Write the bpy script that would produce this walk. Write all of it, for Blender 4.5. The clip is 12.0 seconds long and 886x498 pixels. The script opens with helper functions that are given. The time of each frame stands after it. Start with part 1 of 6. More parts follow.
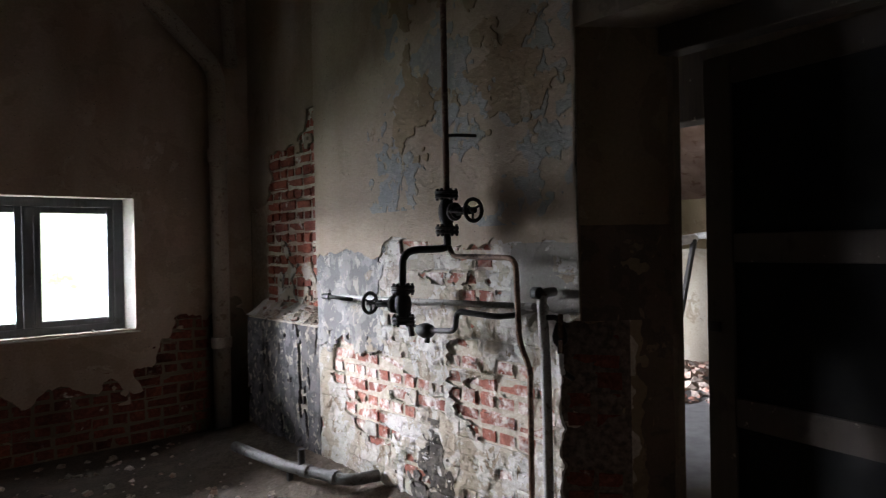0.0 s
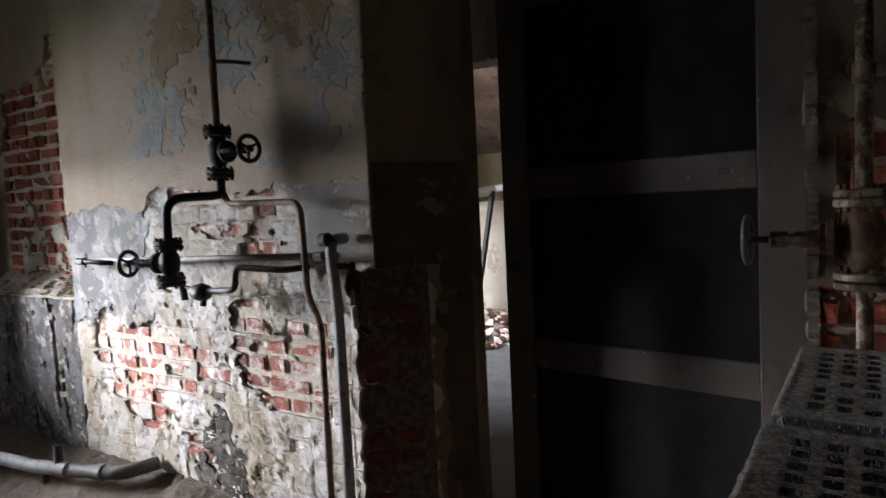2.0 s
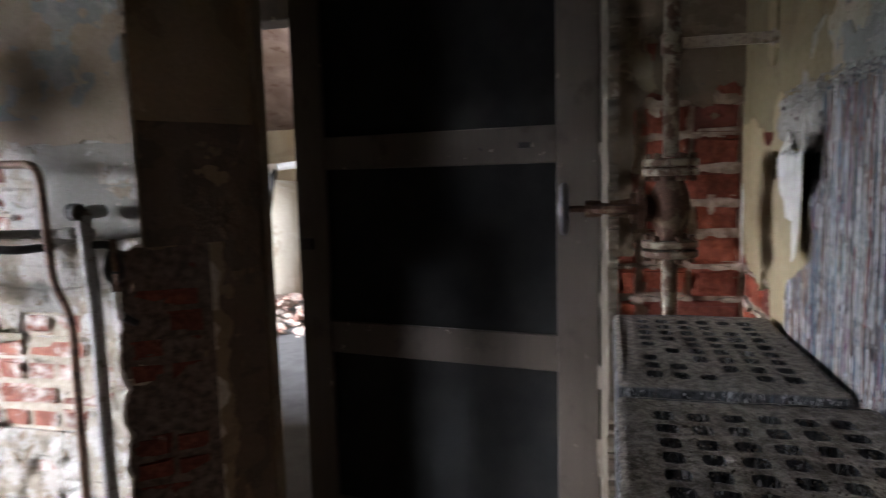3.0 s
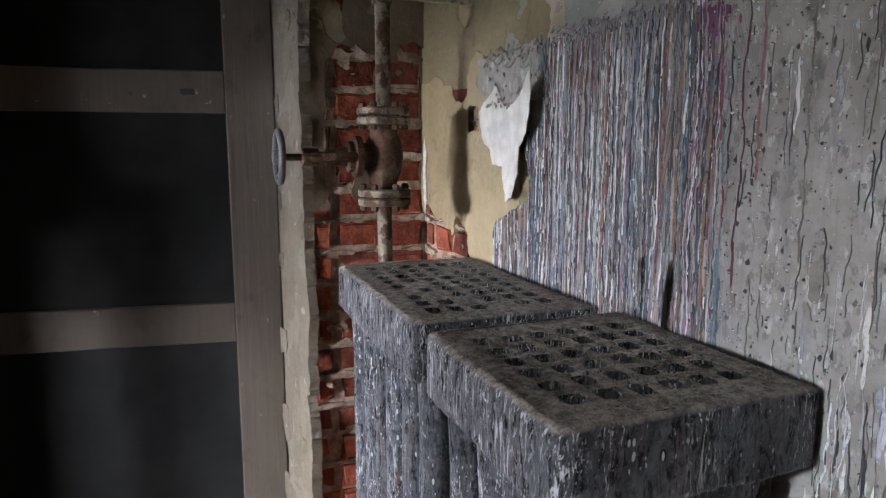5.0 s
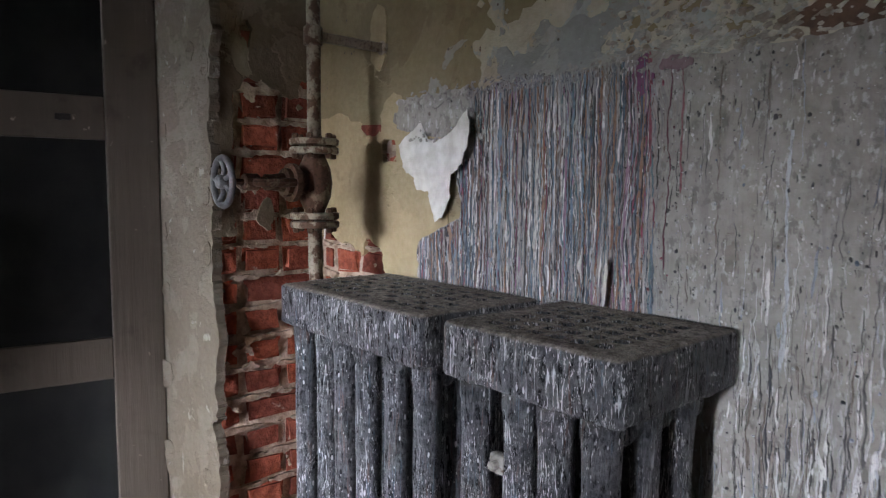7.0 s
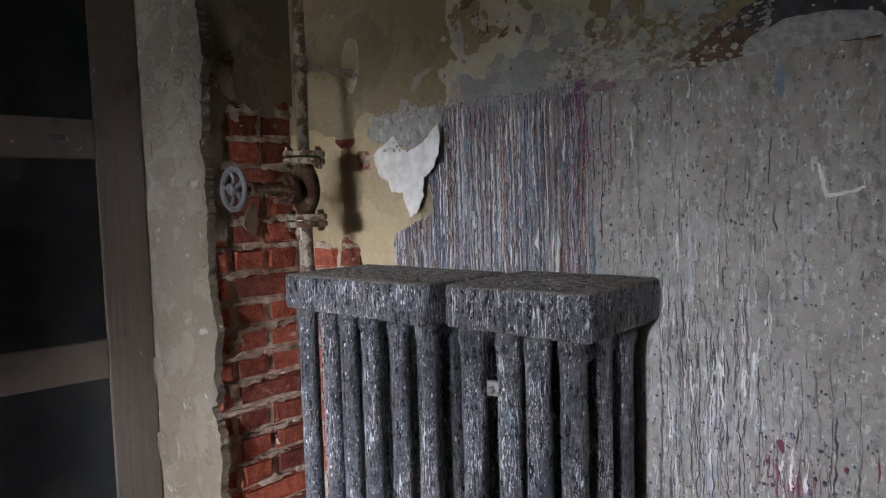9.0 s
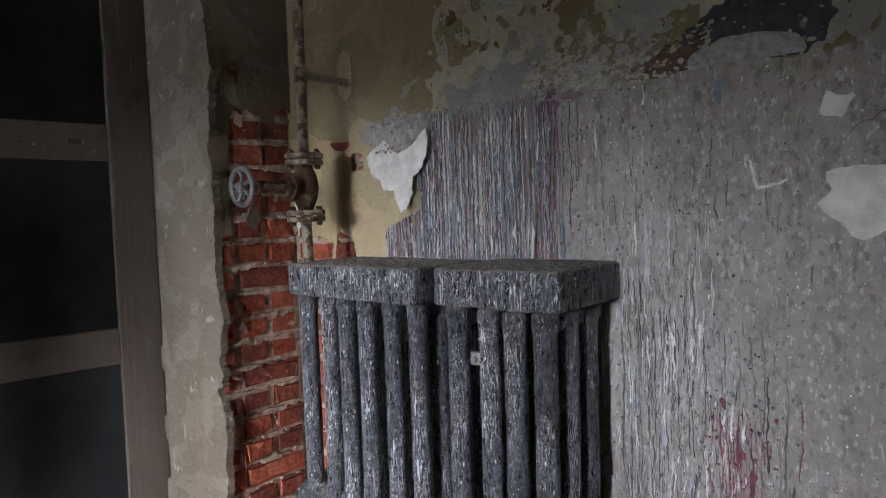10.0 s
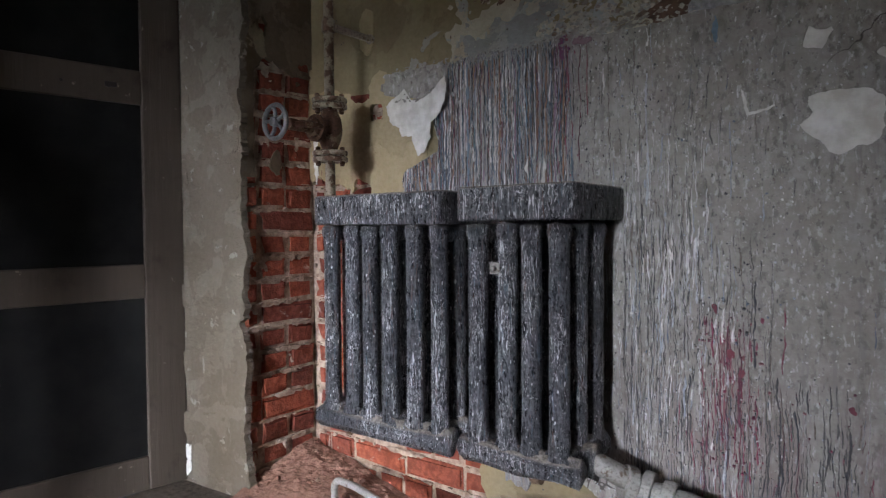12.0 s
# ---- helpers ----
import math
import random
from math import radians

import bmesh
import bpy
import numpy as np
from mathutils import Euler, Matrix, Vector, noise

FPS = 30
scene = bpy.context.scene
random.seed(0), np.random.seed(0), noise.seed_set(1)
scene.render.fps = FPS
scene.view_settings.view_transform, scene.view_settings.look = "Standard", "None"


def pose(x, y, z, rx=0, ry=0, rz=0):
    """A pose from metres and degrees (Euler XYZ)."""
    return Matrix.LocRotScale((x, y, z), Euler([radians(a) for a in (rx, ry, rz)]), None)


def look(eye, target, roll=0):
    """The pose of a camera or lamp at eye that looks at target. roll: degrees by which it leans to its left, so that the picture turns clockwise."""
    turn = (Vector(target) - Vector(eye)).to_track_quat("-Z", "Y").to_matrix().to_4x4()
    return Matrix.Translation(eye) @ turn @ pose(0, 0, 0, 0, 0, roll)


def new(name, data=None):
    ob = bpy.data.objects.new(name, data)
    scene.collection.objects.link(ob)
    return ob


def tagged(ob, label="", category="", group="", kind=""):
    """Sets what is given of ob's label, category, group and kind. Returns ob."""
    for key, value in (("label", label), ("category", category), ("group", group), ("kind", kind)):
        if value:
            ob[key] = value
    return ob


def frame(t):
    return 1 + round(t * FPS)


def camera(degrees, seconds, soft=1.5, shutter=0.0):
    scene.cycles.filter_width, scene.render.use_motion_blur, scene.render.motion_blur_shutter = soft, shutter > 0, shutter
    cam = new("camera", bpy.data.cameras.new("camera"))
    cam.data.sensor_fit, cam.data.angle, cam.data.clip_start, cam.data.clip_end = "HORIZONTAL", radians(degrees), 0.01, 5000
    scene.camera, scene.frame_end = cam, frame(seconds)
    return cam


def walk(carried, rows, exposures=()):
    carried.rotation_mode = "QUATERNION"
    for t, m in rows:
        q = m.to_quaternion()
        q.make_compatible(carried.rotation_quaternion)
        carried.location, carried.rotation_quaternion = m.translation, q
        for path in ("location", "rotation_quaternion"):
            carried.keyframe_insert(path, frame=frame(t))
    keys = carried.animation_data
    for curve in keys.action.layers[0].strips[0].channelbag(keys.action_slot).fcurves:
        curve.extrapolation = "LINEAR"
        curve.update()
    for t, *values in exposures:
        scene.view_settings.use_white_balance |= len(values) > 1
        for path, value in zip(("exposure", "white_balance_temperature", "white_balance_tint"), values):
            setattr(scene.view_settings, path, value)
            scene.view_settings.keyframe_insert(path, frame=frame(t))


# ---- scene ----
cam = camera(68.3, 12.0, soft=1.2, shutter=0.4)
PATH = [
    (0, (-0.016, -0.013, 1.333), (1.274, 1.516, 1.327), -1.1),
    (0.5, (0.002, -0.002, 1.326), (1.382, 1.446, 1.328), -1.3),
    (1, (0.033, 0.02, 1.308), (1.504, 1.374, 1.280), -1.0),
    (1.5, (0.128, 0.063, 1.279), (1.71, 1.286, 1.225), -1.7),
    (2, (0.24, 0.114, 1.253), (1.904, 1.215, 1.115), -2.8),
    (2.5, (0.324, 0.166, 1.224), (2.084, 1.097, 1.028), -2.6),
    (3, (0.366, 0.245, 1.214), (2.294, 0.733, 1.003), -1.5),
    (3.5, (0.396, 0.303, 1.212), (2.379, 0.328, 0.954), -0.7),
    (5.5, (0.451, 0.568, 1.160), (2.236, -0.293, 0.887), 0.4),
    (6, (0.45, 0.659, 1.162), (2.159, -0.357, 0.941), 0.9),
    (6.5, (0.448, 0.734, 1.152), (2.065, -0.426, 0.953), 0.9),
    (7, (0.456, 0.839, 1.138), (1.96, -0.467, 0.956), 0.5),
    (7.5, (0.439, 0.942, 1.138), (1.829, -0.483, 0.947), -0.6),
    (9.5, (0.314, 1.219, 1.086), (1.6, -0.308, 0.961), -1.7),
    (10, (0.256, 1.294, 1.071), (1.52, -0.252, 0.956), -1.8),
    (10.5, (0.226, 1.359, 1.028), (1.498, -0.181, 0.930), -1.3),
    (11, (0.224, 1.4, 0.961), (1.516, -0.124, 0.863), -0.9),
    (11.5, (0.241, 1.445, 0.898), (1.516, -0.094, 0.809), -0.7),
    (12, (0.244, 1.481, 0.858), (1.455, -0.109, 0.791), -0.4),
]
EXPOSURES = [(0, 0.0), (2.0, 0.26), (2.5, 0.42), (3.0, 0.98), (3.5, 1.64), (5.5, 1.38), (7.5, 1.06), (9.5, 0.92), (12, 0.60)]
walk(cam, [(t, look(eye, target, roll)) for t, eye, target, roll in PATH], EXPOSURES)

# ---- light ----
world = bpy.data.worlds.new("sky")
scene.world = world
world.use_nodes = True
wn = world.node_tree
sky = wn.nodes.new("ShaderNodeTexSky")
sky.sky_type, sky.sun_disc = "NISHITA", False
sky.sun_elevation, sky.sun_rotation = radians(35), radians(-20)
wn.links.new(sky.outputs[0], wn.nodes["Background"].inputs[0])
wn.nodes["Background"].inputs[1].default_value = 0.1


def sun(elevation, azimuth, strength):
    """An overcast sun; azimuth in degrees from +y towards +x."""
    data = bpy.data.lights.new("sun", "SUN")
    data.energy, data.angle, data.color = strength, radians(20), (1.0, 0.96, 0.9)
    e, a = radians(elevation), radians(azimuth)
    far = Vector((math.sin(a) * math.cos(e), math.cos(a) * math.cos(e), math.sin(e)))
    new("sun", data).matrix_world = look(far * 30, (0, 0, 0))


def sky_light(eye, target, width, height, watts, colour):
    data = bpy.data.lights.new("sky_light", "AREA")
    data.shape, data.size, data.size_y, data.energy, data.color = "RECTANGLE", width, height, watts, colour
    new("sky_light", data).matrix_world = look(eye, target)


sun(35, 20, 0.5)
# the bright sky over the tree line, which falls in through the window; and a lamp in an unseen window added to the next
# room
sky_light((-2.7, 11.6, 3.50), (-2.4, 5.0, 2.4), 6.4, 3.5, 16300, (0.84, 0.87, 1.0))
sky_light((5.6, -1.96, 2.45), (6.6, 2.6, 0.4), 1.2, 0.9, 25, (0.95, 0.98, 1.0))
# pale foliage and ground in the light, below the tree line
sky_light((-3.6, 11.6, 0.35), (-3.4, 5.0, 1.1), 5.4, 2.2, 900, (0.84, 0.87, 1.0))


# ---- materials ----
class Nodes:
    """A short way to write node trees."""

    def __init__(self, name, roughness=0.8, metallic=0.0, specular=0.3):
        self.mat = bpy.data.materials.new(name)
        self.mat.use_nodes = True
        self.t = self.mat.node_tree
        self.b = self.t.nodes["Principled BSDF"]
        self.b.inputs["Roughness"].default_value = roughness
        self.b.inputs["Metallic"].default_value = metallic
        self.b.inputs["Specular IOR Level"].default_value = specular
        self.pos = self.t.nodes.new("ShaderNodeNewGeometry").outputs["Position"]
        sep = self.t.nodes.new("ShaderNodeSeparateXYZ")
        self.t.links.new(self.pos, sep.inputs[0])
        self.x, self.y, self.z = sep.outputs

    def put(self, socket, value):
        if isinstance(value, bpy.types.NodeSocket):
            self.t.links.new(value, socket)
        elif isinstance(value, tuple) and len(value) == 3 and socket.type == "RGBA":
            socket.default_value = (*value, 1)
        else:
            socket.default_value = value

    def math(self, op, a, b=0.0, c=0.0, clamp=False):
        n = self.t.nodes.new("ShaderNodeMath")
        n.operation, n.use_clamp = op, clamp
        for s, v in zip(n.inputs, (a, b, c)):
            self.put(s, v)
        return n.outputs[0]

    def xyz(self, x, y, z):
        n = self.t.nodes.new("ShaderNodeCombineXYZ")
        for s, v in zip(n.inputs, (x, y, z)):
            self.put(s, v)
        return n.outputs[0]

    def stretch(self, sx, sy, sz, shift=0.0):
        n = self.t.nodes.new("ShaderNodeMapping")
        self.t.links.new(self.pos, n.inputs[0])
        n.inputs["Scale"].default_value = (sx, sy, sz)
        n.inputs["Location"].default_value = (shift, shift * 0.7, shift * 0.3)
        return n.outputs[0]

    def noise(self, scale, detail=4, rough=0.55, vec=None, distort=0.0):
        n = self.t.nodes.new("ShaderNodeTexNoise")
        self.put(n.inputs["Vector"], self.pos if vec is None else vec)
        n.inputs["Scale"].default_value, n.inputs["Detail"].default_value = scale, detail
        n.inputs["Roughness"].default_value, n.inputs["Distortion"].default_value = rough, distort
        return n.outputs[0]

    def voronoi(self, scale, vec=None, feature="F1"):
        n = self.t.nodes.new("ShaderNodeTexVoronoi")
        n.feature = feature
        self.put(n.inputs["Vector"], self.pos if vec is None else vec)
        n.inputs["Scale"].default_value = scale
        return n.outputs

    def white(self, value):
        n = self.t.nodes.new("ShaderNodeTexWhiteNoise")
        n.noise_dimensions = "1D"
        self.put(n.inputs["W"], value)
        s = self.t.nodes.new("ShaderNodeSeparateColor")
        self.t.links.new(n.outputs["Color"], s.inputs[0])
        return s.outputs

    def step(self, value, lo, hi):
        """0 below lo, 1 above hi."""
        n = self.t.nodes.new("ShaderNodeMapRange")
        n.interpolation_type = "SMOOTHSTEP"
        self.put(n.inputs["Value"], value)
        self.put(n.inputs["From Min"], lo)
        self.put(n.inputs["From Max"], hi)
        return n.outputs[0]

    def ramp(self, fac, stops, constant=False):
        n = self.t.nodes.new("ShaderNodeValToRGB")
        n.color_ramp.interpolation = "CONSTANT" if constant else "LINEAR"
        e = n.color_ramp.elements
        while len(e) < len(stops):
            e.new(0.5)
        for k, (p, c) in zip(e, stops):
            k.position, k.color = p, (*c, 1)
        self.put(n.inputs[0], fac)
        return n.outputs[0]

    def mix(self, fac, a, b, blend="MIX"):
        n = self.t.nodes.new("ShaderNodeMix")
        n.data_type, n.blend_type = "RGBA", blend
        self.put(n.inputs[0], fac)
        self.put(n.inputs[6], a)
        self.put(n.inputs[7], b)
        return n.outputs[2]

    def random(self):
        return self.t.nodes.new("ShaderNodeObjectInfo").outputs["Random"]

    def done(self, colour, height=None, depth=0.004, roughness=None, strength=0.8):
        self.put(self.b.inputs["Base Color"], colour)
        if roughness is not None:
            self.put(self.b.inputs["Roughness"], roughness)
        if height is not None:
            n = self.t.nodes.new("ShaderNodeBump")
            n.inputs["Distance"].default_value, n.inputs["Strength"].default_value = depth, strength
            self.put(n.inputs["Height"], height)
            self.t.links.new(n.outputs[0], self.b.inputs["Normal"])
        return self.mat


def plaster(name, base, second, third, patches=(0.52, 0.60), scale=3.2, grain=1.0):
    """Old distemper in three coats that have come off in patches."""
    n = Nodes(name, 0.9, specular=0.15)
    a = n.noise(scale, 6, 0.6, distort=0.4)
    b = n.noise(scale * 1.7, 7, 0.62, n.stretch(1, 1, 0.75, 7.3), 0.6)
    c = n.mix(n.step(a, patches[0], patches[0] + 0.018), base, second)
    c = n.mix(n.step(b, patches[1], patches[1] + 0.012), c, third)
    stain = n.noise(1.3, 3, 0.5, n.stretch(1.6, 1.6, 0.5, 2.1))
    c = n.mix(n.step(stain, 0.35, 0.75), c, n.mix(1.0, c, (0.62, 0.56, 0.48), "MULTIPLY"))
    fine = n.noise(70, 5, 0.65)
    c = n.mix(n.math("MULTIPLY", n.step(fine, 0.3, 0.75), 0.45), n.mix(1.0, c, (0.72, 0.70, 0.66), "MULTIPLY"), c)
    pock = n.voronoi(34)[0]
    c = n.mix(n.math("MULTIPLY", n.math("SUBTRACT", 1.0, n.step(pock, 0.07, 0.12)), n.step(b, 0.45, 0.55)), c, (0.10, 0.085, 0.07))
    h = n.math("ADD", n.math("MULTIPLY", a, 0.5), n.math("MULTIPLY", fine, 0.35 * grain))
    h = n.math("ADD", h, n.math("MULTIPLY", n.step(b, patches[1], patches[1] + 0.012), -0.25))
    h = n.math("ADD", h, n.math("MULTIPLY", n.step(a, patches[0], patches[0] + 0.018), -0.2))
    return n.done(c, h, 0.008)


def brick_material(name, whitewash, red=(0.34, 0.092, 0.05), dark=(0.17, 0.050, 0.034)):
    n = Nodes(name, 0.9, specular=0.15)
    c = n.mix(n.random(), dark, red)
    g = n.noise(45, 5, 0.65)
    c = n.mix(n.step(g, 0.35, 0.7), n.mix(1.0, c, (0.55, 0.5, 0.5), "MULTIPLY"), c)
    w = n.noise(7, 6, 0.65, distort=0.5)
    w2 = n.noise(30, 4, 0.6)
    film = n.math("MULTIPLY", n.step(w, whitewash, whitewash + 0.12), n.step(w2, 0.3, 0.6))
    c = n.mix(film, c, (0.66, 0.61, 0.55))
    soot = n.noise(4, 3, 0.5, n.stretch(1, 1, 1, 3.3))
    c = n.mix(n.step(soot, 0.5, 0.72), c, n.mix(1.0, c, (0.45, 0.42, 0.40), "MULTIPLY"))
    return n.done(c, n.math("ADD", g, n.math("MULTIPLY", w, 0.7)), 0.010)


def rubble_material(name, a, b, c):
    n = Nodes(name, 0.95, specular=0.1)
    t = n.t.nodes.new("ShaderNodeNewGeometry").outputs["Random Per Island"]
    col = n.ramp(t, [(0, a), (0.5, b), (1, c)])
    g = n.noise(60, 5, 0.65)
    d = n.noise(9, 4)
    col = n.mix(n.step(g, 0.3, 0.75), n.mix(1.0, col, (0.5, 0.47, 0.45), "MULTIPLY"), col)
    col = n.mix(n.step(d, 0.45, 0.65), col, n.mix(0.5, col, b))
    return n.done(col, g, 0.01)


def metal_paint(name, base, rust, amount, roughness=0.55, metallic=0.3):
    n = Nodes(name, roughness, metallic, 0.4)
    a = n.noise(28, 6, 0.65, distort=0.3)
    f = n.noise(160, 3)
    c = n.mix(n.step(a, amount, amount + 0.08), base, rust)
    c = n.mix(n.step(f, 0.45, 0.8), c, n.mix(1.0, c, (0.45, 0.43, 0.4), "MULTIPLY"))
    return n.done(c, n.math("ADD", a, n.math("MULTIPLY", f, 0.4)), 0.003, n.math("ADD", n.math("MULTIPLY", a, 0.5), roughness - 0.2))


DRIP_COLOURS = [(0.0, (0.020, 0.022, 0.032)), (0.12, (0.25, 0.245, 0.25)), (0.22, (0.055, 0.085, 0.125)), (0.33, (0.50, 0.49, 0.47)), (0.41, (0.13, 0.075, 0.06)), (0.50, (0.13, 0.19, 0.25)),
                (0.59, (0.33, 0.295, 0.275)), (0.68, (0.028, 0.026, 0.028)), (0.77, (0.21, 0.115, 0.07)), (0.84, (0.68, 0.68, 0.67)), (0.89, (0.23, 0.13, 0.20)), (0.94, (0.10, 0.17, 0.19)), (0.975, (0.17, 0.035, 0.06))]


def drip_paint(name):
    """The grey dado coat, on which tins of paint were emptied for years."""
    n = Nodes(name, 0.62, specular=0.35)
    a = n.noise(2.6, 5, 0.6)
    f = n.noise(55, 5, 0.65)
    c = n.mix(n.step(a, 0.3, 0.7), (0.275, 0.262, 0.238), (0.345, 0.337, 0.313))
    c = n.mix(n.step(f, 0.35, 0.75), n.mix(1.0, c, (0.78, 0.76, 0.74), "MULTIPLY"), c)
    veil = n.noise(1, 4, 0.6, n.stretch(26, 1, 2.2, 4.0), 0.5)
    c = n.mix(n.math("MULTIPLY", n.step(veil, 0.55, 0.75), 0.3), c, (0.42, 0.41, 0.40))
    c = n.mix(n.math("MULTIPLY", n.step(n.noise(1, 5, 0.65, n.stretch(70, 1, 42, 9.0)), 0.54, 0.62), 0.7), c, (0.135, 0.125, 0.118))
    c = n.mix(n.math("MULTIPLY", n.step(n.noise(1, 5, 0.65, n.stretch(95, 1, 45, 19.0)), 0.57, 0.63), 0.6), c, (0.50, 0.50, 0.49))
    c = n.mix(n.step(n.noise(9, 6, 0.7, n.stretch(1.6, 1, 0.8, 23.0), 0.8), 0.50, 0.72), c, n.mix(1.0, c, (0.70, 0.69, 0.67), "MULTIPLY"))
    c = n.mix(n.math("MULTIPLY", n.step(n.noise(1, 5, 0.7, n.stretch(48, 1, 5, 41.0), 0.5), 0.55, 0.66), 0.5), c, (0.20, 0.19, 0.185))
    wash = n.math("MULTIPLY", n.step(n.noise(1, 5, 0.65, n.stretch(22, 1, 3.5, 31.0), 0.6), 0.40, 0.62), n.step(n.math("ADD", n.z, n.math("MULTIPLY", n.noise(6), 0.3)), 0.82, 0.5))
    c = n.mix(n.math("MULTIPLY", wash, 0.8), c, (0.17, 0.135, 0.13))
    wob = n.noise(5, 3, 0.5, n.stretch(1, 1, 0.6))
    xx = n.math("ADD", n.x, n.math("MULTIPLY", n.math("SUBTRACT", wob, 0.5), 0.18))
    dense = n.math("MULTIPLY", n.step(xx, 0.93, 1.08), n.math("SUBTRACT", 1.0, n.math("MULTIPLY", n.step(xx, 1.375, 1.395), n.step(n.z, 1.19, 1.21))))
    height = n.math("MULTIPLY", f, 0.15)
    # a crust of runs, side by side
    streak = n.noise(1, 4, 0.62, n.xyz(n.math("MULTIPLY", xx, 95.0), n.math("MULTIPLY", n.z, 2.2), 3.0))
    streak2 = n.noise(1, 3, 0.6, n.xyz(n.math("MULTIPLY", xx, 210.0), n.math("MULTIPLY", n.z, 5.0), 9.0))
    crust = n.ramp(n.math("MULTIPLY_ADD", streak2, 0.35, n.math("MULTIPLY", streak, 0.65)),
                   [(0.34, (0.022, 0.022, 0.028)), (0.42, (0.21, 0.185, 0.185)), (0.46, (0.07, 0.095, 0.13)), (0.50, (0.36, 0.35, 0.335)),
                    (0.54, (0.09, 0.06, 0.05)), (0.58, (0.24, 0.245, 0.25)), (0.63, (0.045, 0.055, 0.08)), (0.70, (0.42, 0.41, 0.40))])
    top = n.math("ADD", 1.333, n.math("MULTIPLY", n.math("SUBTRACT", n.noise(9, 3), 0.5), 0.05))
    dm = n.math("MULTIPLY", dense, n.step(n.z, n.math("ADD", top, 0.006), n.math("SUBTRACT", top, 0.006)))
    c = n.mix(n.math("MULTIPLY", dm, 0.9), c, crust)
    height = n.math("ADD", height, n.math("MULTIPLY", dm, n.math("MULTIPLY", streak, 1.2)))
    # cracks
    cr = n.voronoi(2.1, n.mix(0.12, n.pos, n.xyz(n.noise(4), n.noise(5), n.noise(4.5))), "DISTANCE_TO_EDGE")[0]
    crack = n.math("MULTIPLY", n.step(cr, 0.0020, 0.0008), n.step(n.noise(1.7), 0.54, 0.60))
    c = n.mix(crack, c, (0.07, 0.06, 0.055))
    return n.done(c, height, 0.006, n.math("MULTIPLY_ADD", dm, -0.12, 0.66), 0.9)


def run_paint(name, stops):
    """Spilt paint: each run has one colour."""
    n = Nodes(name, 0.5, specular=0.4)
    t = n.t.nodes.new("ShaderNodeNewGeometry").outputs["Random Per Island"]
    c = n.ramp(t, stops, True)
    g = n.noise(40, 4, 0.6)
    w = n.noise(150, 3, 0.6)
    c = n.mix(n.math("MULTIPLY", n.step(w, 0.52, 0.66), 0.55), c, n.mix(1.0, c, (0.35, 0.33, 0.32), "MULTIPLY"))
    return n.done(n.mix(n.step(g, 0.3, 0.8), c, n.mix(0.15, c, (0.28, 0.26, 0.24))), n.math("ADD", g, w), 0.0015)


